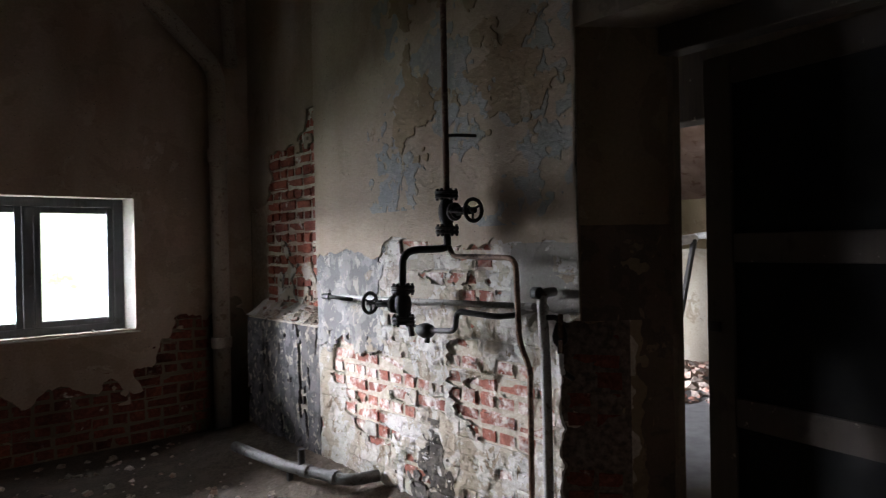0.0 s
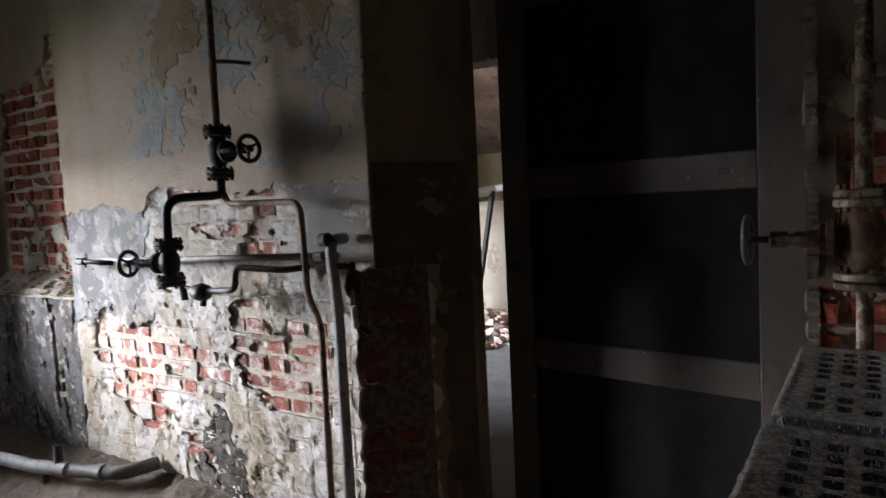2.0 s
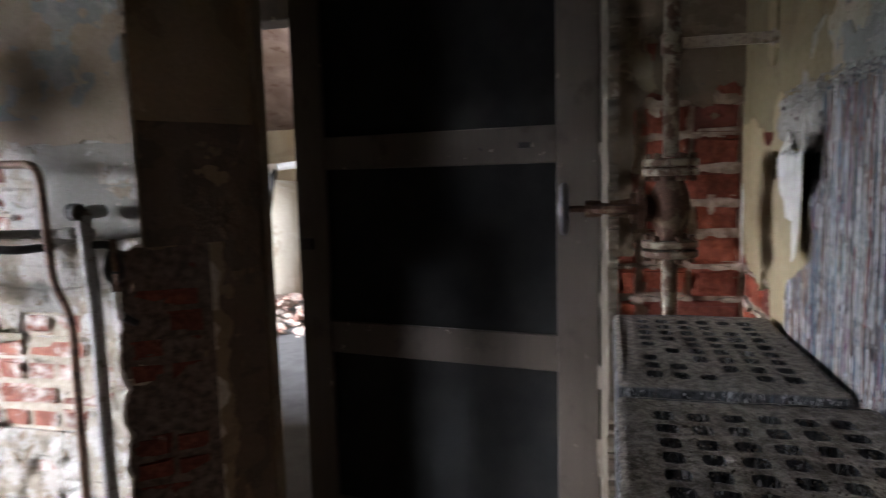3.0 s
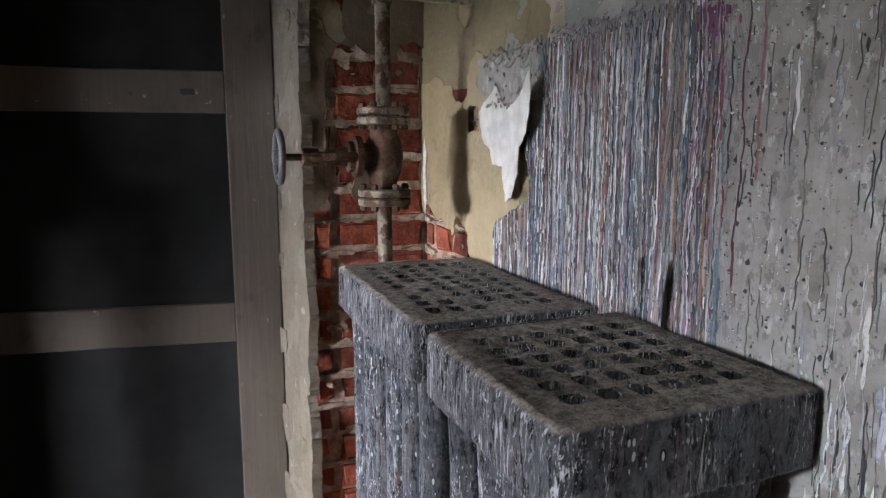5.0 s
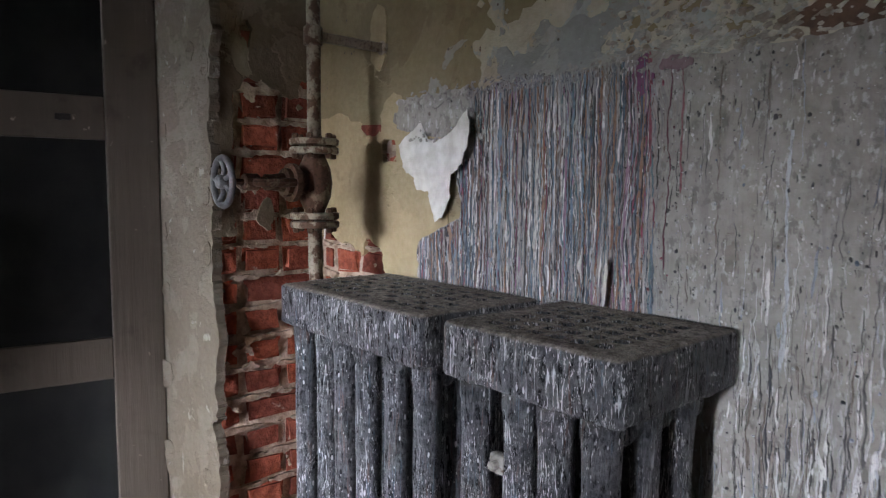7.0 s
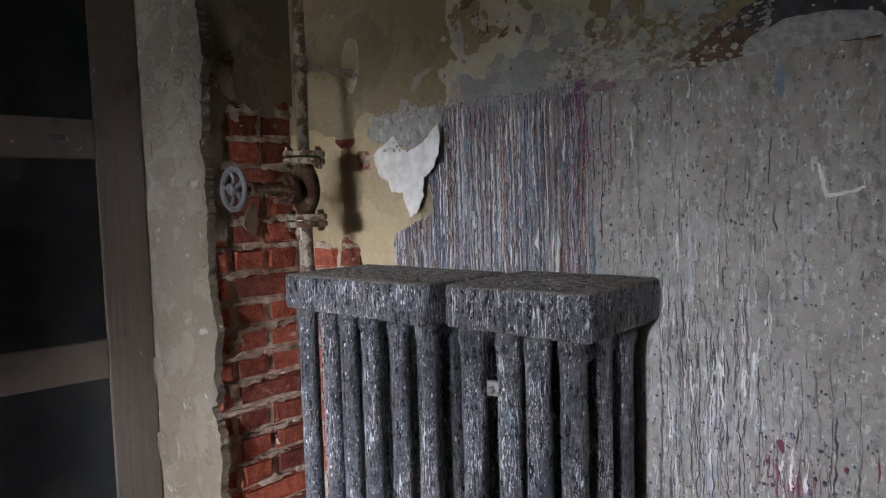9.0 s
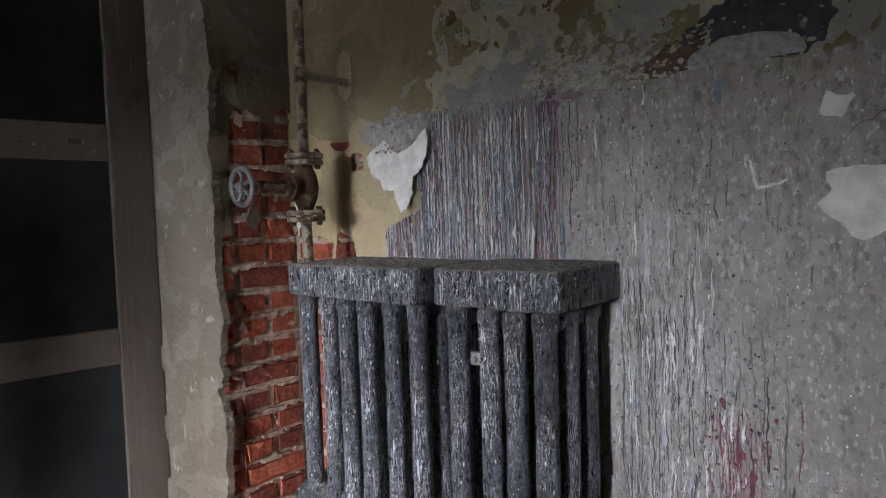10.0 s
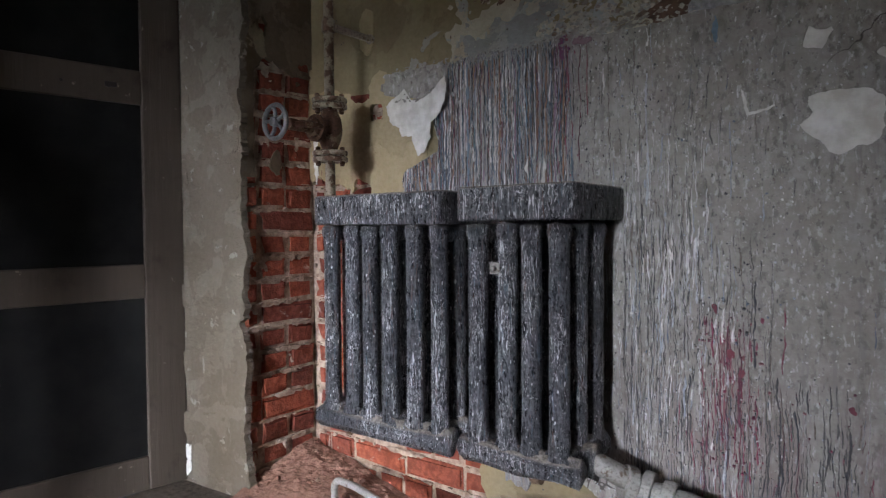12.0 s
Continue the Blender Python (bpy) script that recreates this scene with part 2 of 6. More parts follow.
def iron_crusted(name, dust, crust):
    """Radiator iron under black paint, run over with white and grey, the white also painted in as highlights; dust: how
    much lies on what faces up.
    """
    n = Nodes(name, 0.45, 0.0, 0.5)
    s = n.math("ADD", n.x, n.math("MULTIPLY", n.y, 0.83))

    def runs(across, down, seed, warp=1.2):
        return n.noise(1, 5, 0.68, n.xyz(n.math("MULTIPLY", s, across), n.math("MULTIPLY", n.z, down), n.math("MULTIPLY_ADD", n.y, across * 0.4, seed)), warp)

    a, b, long = runs(95, 22, 0.0, 1.4), runs(190, 48, 7.0, 1.8), runs(140, 15, 13.0, 1.4)
    big = n.noise(10, 4, 0.6, n.stretch(1, 1, 0.35))
    lumps = n.noise(90, 5, 0.7)
    c = n.mix(n.noise(13, 4, 0.6), (0.011, 0.012, 0.015), (0.030, 0.032, 0.038))
    c = n.mix(n.step(lumps, 0.47, 0.64), c, n.mix(0.5, c, (0.17, 0.17, 0.18)))
    c = n.mix(n.math("MULTIPLY", n.step(a, 0.50, 0.64), crust), c, (0.16, 0.165, 0.178))
    c = n.mix(n.math("MULTIPLY", n.step(runs(90, 7, 17.0, 0.9), 0.59, 0.65), 0.7), c, (0.12, 0.068, 0.058))
    c = n.mix(n.math("MULTIPLY", n.step(runs(100, 9, 27.0, 0.9), 0.60, 0.65), 0.6), c, (0.10, 0.15, 0.19))
    # long white paint runs, made brighter to double as highlights on the columns
    c = n.mix(n.math("MULTIPLY", n.step(long, 0.59, 0.61), n.step(big, 0.45, 0.56)), c, (0.66, 0.67, 0.69))
    c = n.mix(n.math("MULTIPLY", n.step(b, 0.592, 0.615), n.step(big, 0.43, 0.57)), c, (0.70, 0.67, 0.69))
    for scale, share, size, tint in ((170, 0.10, 0.40, (0.60, 0.60, 0.61)), (380, 0.14, 0.42, (0.50, 0.50, 0.51))):
        vo = n.voronoi(scale, n.stretch(1, 1, 0.4, scale * 0.1))
        sp = n.t.nodes.new("ShaderNodeSeparateColor")
        n.t.links.new(vo[1], sp.inputs[0])
        dots = n.math("MULTIPLY", n.math("LESS_THAN", vo[0], n.math("MULTIPLY", sp.outputs[1], size)), n.math("LESS_THAN", sp.outputs[0], share))
        c = n.mix(dots, c, tint)
    nz = n.t.nodes.new("ShaderNodeSeparateXYZ")
    n.t.links.new(n.t.nodes.new("ShaderNodeNewGeometry").outputs["Normal"], nz.inputs[0])
    g, fine = n.noise(75, 5, 0.72), n.noise(380, 3, 0.7)
    up = n.math("MULTIPLY", n.step(nz.outputs[2], 0.45, 0.85), dust)
    dirt = n.mix(n.step(g, 0.38, 0.66), (0.16, 0.137, 0.117), (0.50, 0.45, 0.39))
    dirt = n.mix(n.step(fine, 0.50, 0.66), n.mix(1.0, dirt, (0.76, 0.74, 0.71), "MULTIPLY"), n.mix(0.3, dirt, (0.62, 0.58, 0.53)))
    c = n.mix(up, c, dirt)
    h = n.math("ADD", n.math("MULTIPLY", a, 0.7), n.math("ADD", n.math("MULTIPLY", b, 0.35), n.math("MULTIPLY", n.math("MULTIPLY", up, n.math("ADD", g, fine)), 1.1)))
    h = n.math("ADD", h, n.math("MULTIPLY", lumps, 0.9))
    return n.done(c, h, 0.007, n.math("MULTIPLY_ADD", up, 0.5, n.math("MULTIPLY_ADD", a, 0.4, 0.10)))


def wood(name, base, dark, roughness=0.6):
    n = Nodes(name, roughness, specular=0.3)
    g = n.noise(1, 4, 0.6, n.stretch(60, 60, 4))
    a = n.noise(7, 5, 0.6)
    c = n.mix(n.step(g, 0.3, 0.75), dark, base)
    c = n.mix(n.step(a, 0.55, 0.72), c, n.mix(1.0, c, (0.6, 0.56, 0.5), "MULTIPLY"))
    sc = n.noise(22, 5, 0.7)
    c = n.mix(n.math("MULTIPLY", n.step(sc, 0.66, 0.70), 0.6), c, (0.32, 0.28, 0.23))
    return n.done(c, n.math("ADD", g, a), 0.002)


def simple(name, a, b, scale=20, roughness=0.7, metallic=0.0, depth=0.002, specular=0.3):
    n = Nodes(name, roughness, metallic, specular)
    g = n.noise(scale, 5, 0.6)
    return n.done(n.mix(n.step(g, 0.3, 0.7), a, b), g, depth)


def backdrop_material():
    n = Nodes("overcast_foliage")
    g = n.noise(1.4, 6, 0.7)
    f = n.noise(6, 5, 0.7)
    c = n.mix(n.step(n.math("ADD", g, n.math("MULTIPLY", f, 0.5)), 0.80, 0.92), (1.0, 1.0, 0.98), (0.70, 0.86, 0.48))
    n.put(n.b.inputs["Base Color"], (0.2, 0.3, 0.1))
    n.put(n.b.inputs["Emission Color"], c)
    n.put(n.b.inputs["Emission Strength"], 1.5)
    return n.mat


def glass_material():
    n = Nodes("dirty_glass", 0.05)
    n.put(n.b.inputs["Base Color"], (0.95, 0.97, 0.96))
    n.put(n.b.inputs["Transmission Weight"], 1.0)
    n.put(n.b.inputs["IOR"], 1.02)
    return n.mat


OLIVE = plaster("olive_distemper", (0.30, 0.255, 0.16), (0.26, 0.215, 0.135), (0.38, 0.385, 0.355), (0.55, 0.63))
BLUEGREY = plaster("flaked_blue_distemper", (0.56, 0.53, 0.44), (0.43, 0.47, 0.47), (0.17, 0.11, 0.085), (0.52, 0.62), 11.0, 2.6)
BEIGE = plaster("beige_distemper", (0.47, 0.395, 0.315), (0.43, 0.365, 0.29), (0.38, 0.305, 0.225), (0.55, 0.66), 2.4, 1.4)
BLUECOAT = plaster("blue_grey_distemper", (0.33, 0.355, 0.36), (0.40, 0.415, 0.405), (0.50, 0.45, 0.36), (0.52, 0.60), 8.0, 2.0)
OCHRE = plaster("ochre_undercoat", (0.33, 0.26, 0.175), (0.29, 0.225, 0.15), (0.42, 0.36, 0.28), (0.55, 0.63), 6.0, 1.8)
CREAM = plaster("cream_distemper", (0.47, 0.39, 0.25), (0.43, 0.36, 0.23), (0.52, 0.47, 0.36), (0.56, 0.62))
RENDER = plaster("whitewashed_render", (0.50, 0.455, 0.385), (0.64, 0.62, 0.595), (0.37, 0.31, 0.245), (0.48, 0.60), 6.5, 3.6)
GREYCOAT = plaster("grey_oil_paint", (0.25, 0.255, 0.27), (0.38, 0.385, 0.39), (0.58, 0.56, 0.52), (0.51, 0.57), 9.0, 2.0)
DADO = plaster("slate_dado_paint", (0.085, 0.083, 0.088), (0.16, 0.155, 0.16), (0.42, 0.39, 0.34), (0.49, 0.575), 13.0, 2.4)
PLATE = plaster("smooth_grey_plaster", (0.36, 0.35, 0.33), (0.32, 0.31, 0.29), (0.43, 0.41, 0.38), (0.54, 0.62), 5.0)
DAMP = plaster("damp_render", (0.085, 0.076, 0.068), (0.15, 0.135, 0.12), (0.42, 0.38, 0.33), (0.52, 0.62), 14.0, 3.0)
SPLAY = plaster("smoke_brown_reveal", (0.34, 0.27, 0.185), (0.28, 0.22, 0.15), (0.40, 0.34, 0.25), (0.52, 0.62), 3.5, 1.6)
SPLAYDARK = plaster("dark_reveal_paint", (0.17, 0.135, 0.105), (0.13, 0.105, 0.085), (0.28, 0.22, 0.16), (0.52, 0.62), 8.0, 2.0)
BROWN = plaster("smoke_brown_plaster", (0.23, 0.19, 0.145), (0.17, 0.14, 0.105), (0.29, 0.25, 0.19), (0.52, 0.64), 2.2)
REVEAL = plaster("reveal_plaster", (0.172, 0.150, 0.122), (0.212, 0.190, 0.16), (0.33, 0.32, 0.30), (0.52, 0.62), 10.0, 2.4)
MORTAR = simple("lime_mortar", (0.34, 0.285, 0.215), (0.50, 0.44, 0.35), 40, 0.95, depth=0.012)
MORTAR_RED = simple("brick_stained_mortar", (0.17, 0.115, 0.085), (0.38, 0.305, 0.24), 38, 0.95, depth=0.012)
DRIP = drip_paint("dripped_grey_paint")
RUNS = run_paint("spilt_paint", DRIP_COLOURS)
RUNS_NEAR = run_paint("thin_spilt_paint", [(0.0, (0.055, 0.053, 0.06)), (0.30, (0.42, 0.41, 0.40)), (0.38, (0.11, 0.105, 0.11)), (0.58, (0.47, 0.46, 0.45)), (0.64, (0.17, 0.14, 0.125)), (0.78, (0.035, 0.037, 0.05)), (0.90, (0.30, 0.26, 0.23)), (0.95, (0.10, 0.13, 0.18))])
RUNS_RED = run_paint("spilt_red_paint", [(0.0, (0.10, 0.015, 0.04)), (0.4, (0.20, 0.03, 0.07)), (0.7, (0.22, 0.045, 0.08)), (0.9, (0.25, 0.10, 0.12))])
RUNS_WHITE = run_paint("spilt_white_paint", [(0.0, (0.68, 0.68, 0.68)), (0.35, (0.50, 0.53, 0.57)), (0.6, (0.74, 0.73, 0.71)), (0.85, (0.34, 0.38, 0.44))])
BRICK = brick_material("red_brick", 0.62)
BRICK_WHITE = brick_material("whitewashed_brick", 0.45, (0.41, 0.165, 0.115), (0.29, 0.105, 0.075))
BRICK_NICHE = brick_material("old_brick", 0.57, (0.36, 0.115, 0.068), (0.22, 0.072, 0.048))
# sooty on the window wall; on the broken corner its dark tone is shade
BRICK_SOOT_SHADE = brick_material("sooty_shade_brick", 0.60, (0.25, 0.080, 0.052), (0.15, 0.052, 0.037))
IRON = iron_crusted("crusted_radiator_iron", 0.3, 0.5)
COVER = iron_crusted("crusted_cover_iron", 1.0, 0.45)
RUSTY = metal_paint("rusty_cream_pipe", (0.23, 0.195, 0.145), (0.085, 0.045, 0.025), 0.46)
BLACK = metal_paint("black_valve_iron", (0.022, 0.020, 0.019), (0.06, 0.035, 0.022), 0.6, 0.5)
RUST = metal_paint("brown_rusted_iron", (0.085, 0.042, 0.024), (0.16, 0.115, 0.075), 0.52, 0.75)
BRASS = metal_paint("dull_brass", (0.30, 0.20, 0.075), (0.10, 0.07, 0.04), 0.52, 0.45, 0.8)
GREYPIPE = metal_paint("grey_painted_pipe", (0.31, 0.30, 0.28), (0.14, 0.10, 0.075), 0.58, 0.6)
SOIL = metal_paint("brown_cast_iron_paint", (0.30, 0.25, 0.20), (0.18, 0.13, 0.09), 0.56, 0.6, 0.0)
DUSTPIPE = metal_paint("dusty_floor_pipe", (0.12, 0.115, 0.108), (0.07, 0.055, 0.045), 0.56, 0.7)
WINDOWPLASTER = plaster("white_reveal_plaster", (0.76, 0.75, 0.71), (0.70, 0.68, 0.63), (0.50, 0.46, 0.40), (0.55, 0.66), 5.0)
COPPER = metal_paint("brown_copper_pipe", (0.19, 0.115, 0.075), (0.09, 0.055, 0.04), 0.5, 0.5)
WHEEL = metal_paint("silver_handwheel", (0.13, 0.13, 0.135), (0.16, 0.14, 0.13), 0.58, 0.45, 0.5)
DOORPAINT = wood("taupe_door_paint", (0.064, 0.050, 0.039), (0.057, 0.045, 0.034))
DOORPANEL = simple("black_door_panel", (0.0066, 0.0068, 0.0068), (0.0125, 0.0122, 0.0116), 9, 0.75, specular=0.10)
FRAMEWOOD = wood("grey_window_wood", (0.085, 0.088, 0.092), (0.060, 0.061, 0.064))
PAPER = simple("white_peeled_coat", (0.50, 0.485, 0.45), (0.68, 0.67, 0.64), 26, 0.9, depth=0.004)
FLOORMAT = rubble_material("dusty_floor", (0.085, 0.068, 0.054), (0.13, 0.105, 0.082), (0.11, 0.092, 0.076))
FLOORGREY = simple("worn_screed", (0.07, 0.068, 0.068), (0.11, 0.108, 0.106), 6, 0.75)
REDDUST = rubble_material("brick_dust", (0.24, 0.12, 0.085), (0.30, 0.175, 0.13), (0.36, 0.25, 0.19))
LIMEDUST = rubble_material("lime_rubble", (0.33, 0.28, 0.22), (0.42, 0.38, 0.32), (0.28, 0.15, 0.11))
GRIT = rubble_material("plaster_grit", (0.12, 0.105, 0.09), (0.26, 0.235, 0.205), (0.42, 0.39, 0.35))
PINK = plaster("pink_roof_plaster", (0.37, 0.265, 0.22), (0.32, 0.225, 0.185), (0.24, 0.15, 0.11))
TANKMAT = plaster("pale_tank_lagging", (0.60, 0.56, 0.47), (0.66, 0.63, 0.55), (0.45, 0.40, 0.32))
BACKDROP = backdrop_material()
GLASS = glass_material()
NORTHCOAT = plaster("grimy_beige_distemper", (0.52, 0.415, 0.345), (0.46, 0.365, 0.30), (0.57, 0.48, 0.41), (0.54, 0.62), 3.0, 1.5)
# pale so that the unseen ceiling and west wall throw more light back
CEILMAT = plaster("pale_bounce_plaster", (0.56, 0.50, 0.43), (0.49, 0.43, 0.36), (0.62, 0.57, 0.49))


# ---- building blocks ----
def link(name, bm, material, parent=None, label="", smooth=False):
    me = bpy.data.meshes.new(name)
    bm.to_mesh(me)
    bm.free()
    me.materials.append(material)
    if smooth:
        me.shade_smooth()
    ob = new(name, me)
    if parent is not None:
        attach(ob, parent)
    if label:
        ob["label"] = label
    return ob


def attach(ob, parent):
    ob.parent = parent
    ob.matrix_parent_inverse = whole(parent).inverted()


def whole(ob):
    """The world matrix, without waiting for an update."""
    m = ob.matrix_basis
    return whole(ob.parent) @ ob.matrix_parent_inverse @ m if ob.parent else m.copy()


def part(name, bm, material, parent, label="", smooth=False):
    return link(name, bm, material, parent, label, smooth)


def thing(name, place, label, category, group="", kind=""):
    ob = new(name)
    ob.empty_display_size = 0.05
    ob.matrix_basis = Matrix.Translation(place)
    return tagged(ob, label, category, group, kind)


def box(bm, lo, hi, bevel=0.0):
    r = bmesh.ops.create_cube(bm, size=1)
    size = [b - a for a, b in zip(lo, hi)]
    bmesh.ops.transform(bm, verts=r["verts"], matrix=Matrix.LocRotScale([(a + b) / 2 for a, b in zip(lo, hi)], None, size))
    if bevel:
        edges = {e for v in r["verts"] for e in v.link_edges}
        bmesh.ops.bevel(bm, geom=list(edges), offset=bevel, segments=2, affect="EDGES", profile=0.5)
    return bm


def boxed(lo, hi, bevel=0.0):
    return box(bmesh.new(), lo, hi, bevel)


def prism(plan, z0, z1):
    """An upright block over a plan (anticlockwise)."""
    bm = bmesh.new()
    a = [bm.verts.new((x, y, z0)) for x, y in plan]
    b = [bm.verts.new((x, y, z1)) for x, y in plan]
    bm.faces.new(a[::-1])
    bm.faces.new(b)
    for i in range(len(plan)):
        j = (i + 1) % len(plan)
        bm.faces.new((a[i], a[j], b[j], b[i]))
    return bm


def rounded(points, bend):
    """The polyline with its corners rounded."""
    pts = [Vector(p) for p in points]
    out = [pts[0]]
    for a, b, c in zip(pts, pts[1:], pts[2:]):
        d1, d2 = (a - b), (c - b)
        r = min(bend, d1.length * 0.49, d2.length * 0.49)
        p, q = b + d1.normalized() * r, b + d2.normalized() * r
        for k in range(7):
            t = k / 6
            out.append(p * (1 - t) ** 2 + b * 2 * t * (1 - t) + q * t * t)
    out.append(pts[-1])
    return out


def tube(bm, points, radius, seg=14, bend=0.04, rough=0.0):
    pts = rounded(points, bend)
    rings, side = [], None
    for i, p in enumerate(pts):
        d = (pts[min(i + 1, len(pts) - 1)] - pts[max(i - 1, 0)]).normalized()
        if side is None:
            side = d.orthogonal().normalized()
        side = (side - d * side.dot(d)).normalized()
        up = d.cross(side)
        ring = []
        for k in range(seg):
            a = 2 * math.pi * k / seg
            r = radius * (1 + rough * noise.noise((p + side * k) * 9))
            ring.append(bm.verts.new(p + side * (math.cos(a) * r) + up * (math.sin(a) * r)))
        rings.append(ring)
    for a, b in zip(rings, rings[1:]):
        for k in range(seg):
            j = (k + 1) % seg
            bm.faces.new((a[k], a[j], b[j], b[k]))
    bm.faces.new(rings[0][::-1])
    bm.faces.new(rings[-1])
    return bm


def tubed(points, radius, seg=14, bend=0.04, rough=0.0):
    return tube(bmesh.new(), points, radius, seg, bend, rough)


def lathe(profile, m, seg=18, squash=1.0):
    """A turned body: profile of (radius, height) along local z, placed by m."""
    bm = bmesh.new()
    rings = [[bm.verts.new(m @ Vector((math.cos(2 * math.pi * k / seg) * r, math.sin(2 * math.pi * k / seg) * r * squash, h))) for k in range(seg)] for r, h in profile]
    for a, b in zip(rings, rings[1:]):
        for k in range(seg):
            j = (k + 1) % seg
            bm.faces.new((a[k], a[j], b[j], b[k]))
    bm.faces.new(rings[0][::-1])
    bm.faces.new(rings[-1])
    return bm


def merge(*parts):
    bm = bmesh.new()
    for p in parts:
        me = bpy.data.meshes.new("piece")
        p.to_mesh(me)
        bm.from_mesh(me)
        bpy.data.meshes.remove(me)
        p.free()
    return bm


def torus(m, big, small, seg=28, ring=8):
    bm = bmesh.new()
    rings = []
    for i in range(seg):
        a = 2 * math.pi * i / seg
        rings.append([bm.verts.new(m @ Vector(((big + small * math.cos(b)) * math.cos(a), (big + small * math.cos(b)) * math.sin(a), small * math.sin(b))))
                      for b in (2 * math.pi * k / ring for k in range(ring))])
    for i in range(seg):
        a, b = rings[i], rings[(i + 1) % seg]
        for k in range(ring):
            j = (k + 1) % ring
            bm.faces.new((a[k], b[k], b[j], a[j]))
    return bm


def fr(u, v, scale, seed, octaves=4):
    return noise.fractal(Vector((u * scale + seed * 7.31, v * scale - seed * 3.7, seed * 1.9)), 0.9, 2.1, octaves)


def layer(name, field, u0, u1, v0, v1, step, place, thick, material, parent, uneven=0.002, label=""):
    """A coat on a wall, present where field(u, v) > 0, with a broken edge of real thickness. place(u, v, d): d metres out of the wall."""
    nu, nv = max(2, round((u1 - u0) / step)), max(2, round((v1 - v0) / step))
    us = [u0 + (u1 - u0) * i / nu for i in range(nu + 1)]
    vs = [v0 + (v1 - v0) * j / nv for j in range(nv + 1)]
    f = [[field(u, v) for v in vs] for u in us]
    verts, faces, seen = [], [], {}

    def vert(key, u, v, d=None):
        if key not in seen:
            seen[key] = len(verts)
            verts.append(place(u, v, thick + uneven * fr(u, v, 6, 3) + uneven * 0.5 * fr(u, v, 25, 5, 2) if d is None else d))
        return seen[key]

    for i in range(nu):
        for j in range(nv):
            corners = ((i, j), (i + 1, j), (i + 1, j + 1), (i, j + 1))
            val = [f[a][b] for a, b in corners]
            if max(val) <= 0:
                continue
            loop, cut = [], []
            for k in range(4):
                (a, b), (c, d) = corners[k], corners[(k + 1) % 4]
                p, q = val[k], val[(k + 1) % 4]
                if p > 0:
                    loop.append(vert((a, b), us[a], vs[b]))
                if (p > 0) != (q > 0):
                    t = p / (p - q)
                    u, v = us[a] + (us[c] - us[a]) * t, vs[b] + (vs[d] - vs[b]) * t
                    key = tuple(sorted(((a, b), (c, d))))
                    loop.append(vert(key, u, v))
                    cut.append((p > 0, loop[-1], vert(("low", key), u, v, -0.012)))
            if len(loop) > 2:
                faces.append(loop)
            for k in range(0, len(cut) - 1, 2):
                a, b = (cut[k], cut[k + 1]) if cut[k][0] else (cut[k + 1], cut[k])
                faces.append((b[1], a[1], a[2], b[2]))
    me = bpy.data.meshes.new(name)
    me.from_pydata(verts, [], faces)
    me.materials.append(material)
    bm = bmesh.new()
    bm.from_mesh(me)
    bm.to_mesh(me)
    bm.free()
    ob = new(name, me)
    attach(ob, parent)
    if label:
        ob["label"] = label
    return ob


BRICKS = {}


def brick_mesh(length, kind, material):
    """A worn brick; its face lies at local y = 0, its middle at local x = 0, its foot at local z = 0."""
    key = (length, kind, material.name)
    if key not in BRICKS:
        bm = bmesh.new()
        rnd = random.Random(kind * 31 + int(length * 1000))
        box(bm, (-length / 2, -0.05, 0), (length / 2, 0, 0.066))
        front = [e for e in bm.edges if all(v.co.y > -0.01 for v in e.verts)]
        bmesh.ops.bevel(bm, geom=front, offset=0.009, segments=2, affect="EDGES")
        for v in bm.verts:
            if abs(v.co.x) > length / 2 - 0.02 and rnd.random() < 0.12:
                v.co += Vector((-0.010 if v.co.x > 0 else 0.010, -0.006, 0.006 if v.co.z < 0.03 else -0.006))
            v.co += Vector((rnd.uniform(-1, 1) * 0.004, rnd.uniform(-1, 0.6) * 0.004, rnd.uniform(-1, 1) * 0.003))
        me = bpy.data.meshes.new("brick")
        bm.to_mesh(me)
        bm.free()
        me.materials.append(material)
        BRICKS[key] = me
    return BRICKS[key]


COURSE = 0.0765


def courses(u0, u1, v0, v1, seed=0):
    """The bond of a wall: for each brick its course, its start and its length."""
    rnd = random.Random(seed)
    for r in range(int(v0 / COURSE), int(v1 / COURSE) + 1):
        if r * COURSE < v0 - 0.02:
            continue
        u, first = u0, True
        while u < u1 - 0.03:
            length = (0.215 if r % 2 else 0.103) if not (first and r % 4 == 1) else 0.103
            first = False
            if u + length > u1:
                length = 0.103 if u1 - u >= 0.1 else 0.05
                if u + length > u1 + 0.02:
                    break
            yield r, u, length
            u += length + 0.009 + rnd.uniform(0, 0.004)


def brickwork(parent, u0, u1, v0, v1, place, turn, material, bare, seed=0, deep=(-0.007, 0.003)):
    """Courses of bricks between u0 and u1, where bare(u, v) says that they show."""
    rnd = random.Random(seed + 50)
    for r, u, length in courses(u0, u1, v0, v1, seed):
        v, mid = r * COURSE, u + length / 2
        if any(bare(a, b) for a in (u + 0.01, mid, u + length - 0.01) for b in (v + 0.01, v + 0.055)):
            ob = new("brick", brick_mesh(length, rnd.randrange(9), material))
            ob.matrix_basis = Matrix.Translation(place(mid, v + 0.006, rnd.uniform(*deep))) @ pose(0, 0, 0, rnd.uniform(-2.5, 1), rnd.uniform(-0.9, 0.9), turn + rnd.uniform(-2, 2))
            attach(ob, parent)


def south(u, v, d):
    return (u, SOUTH + d, v)


def east(u, v, d):
    return (EAST - d, u, v)


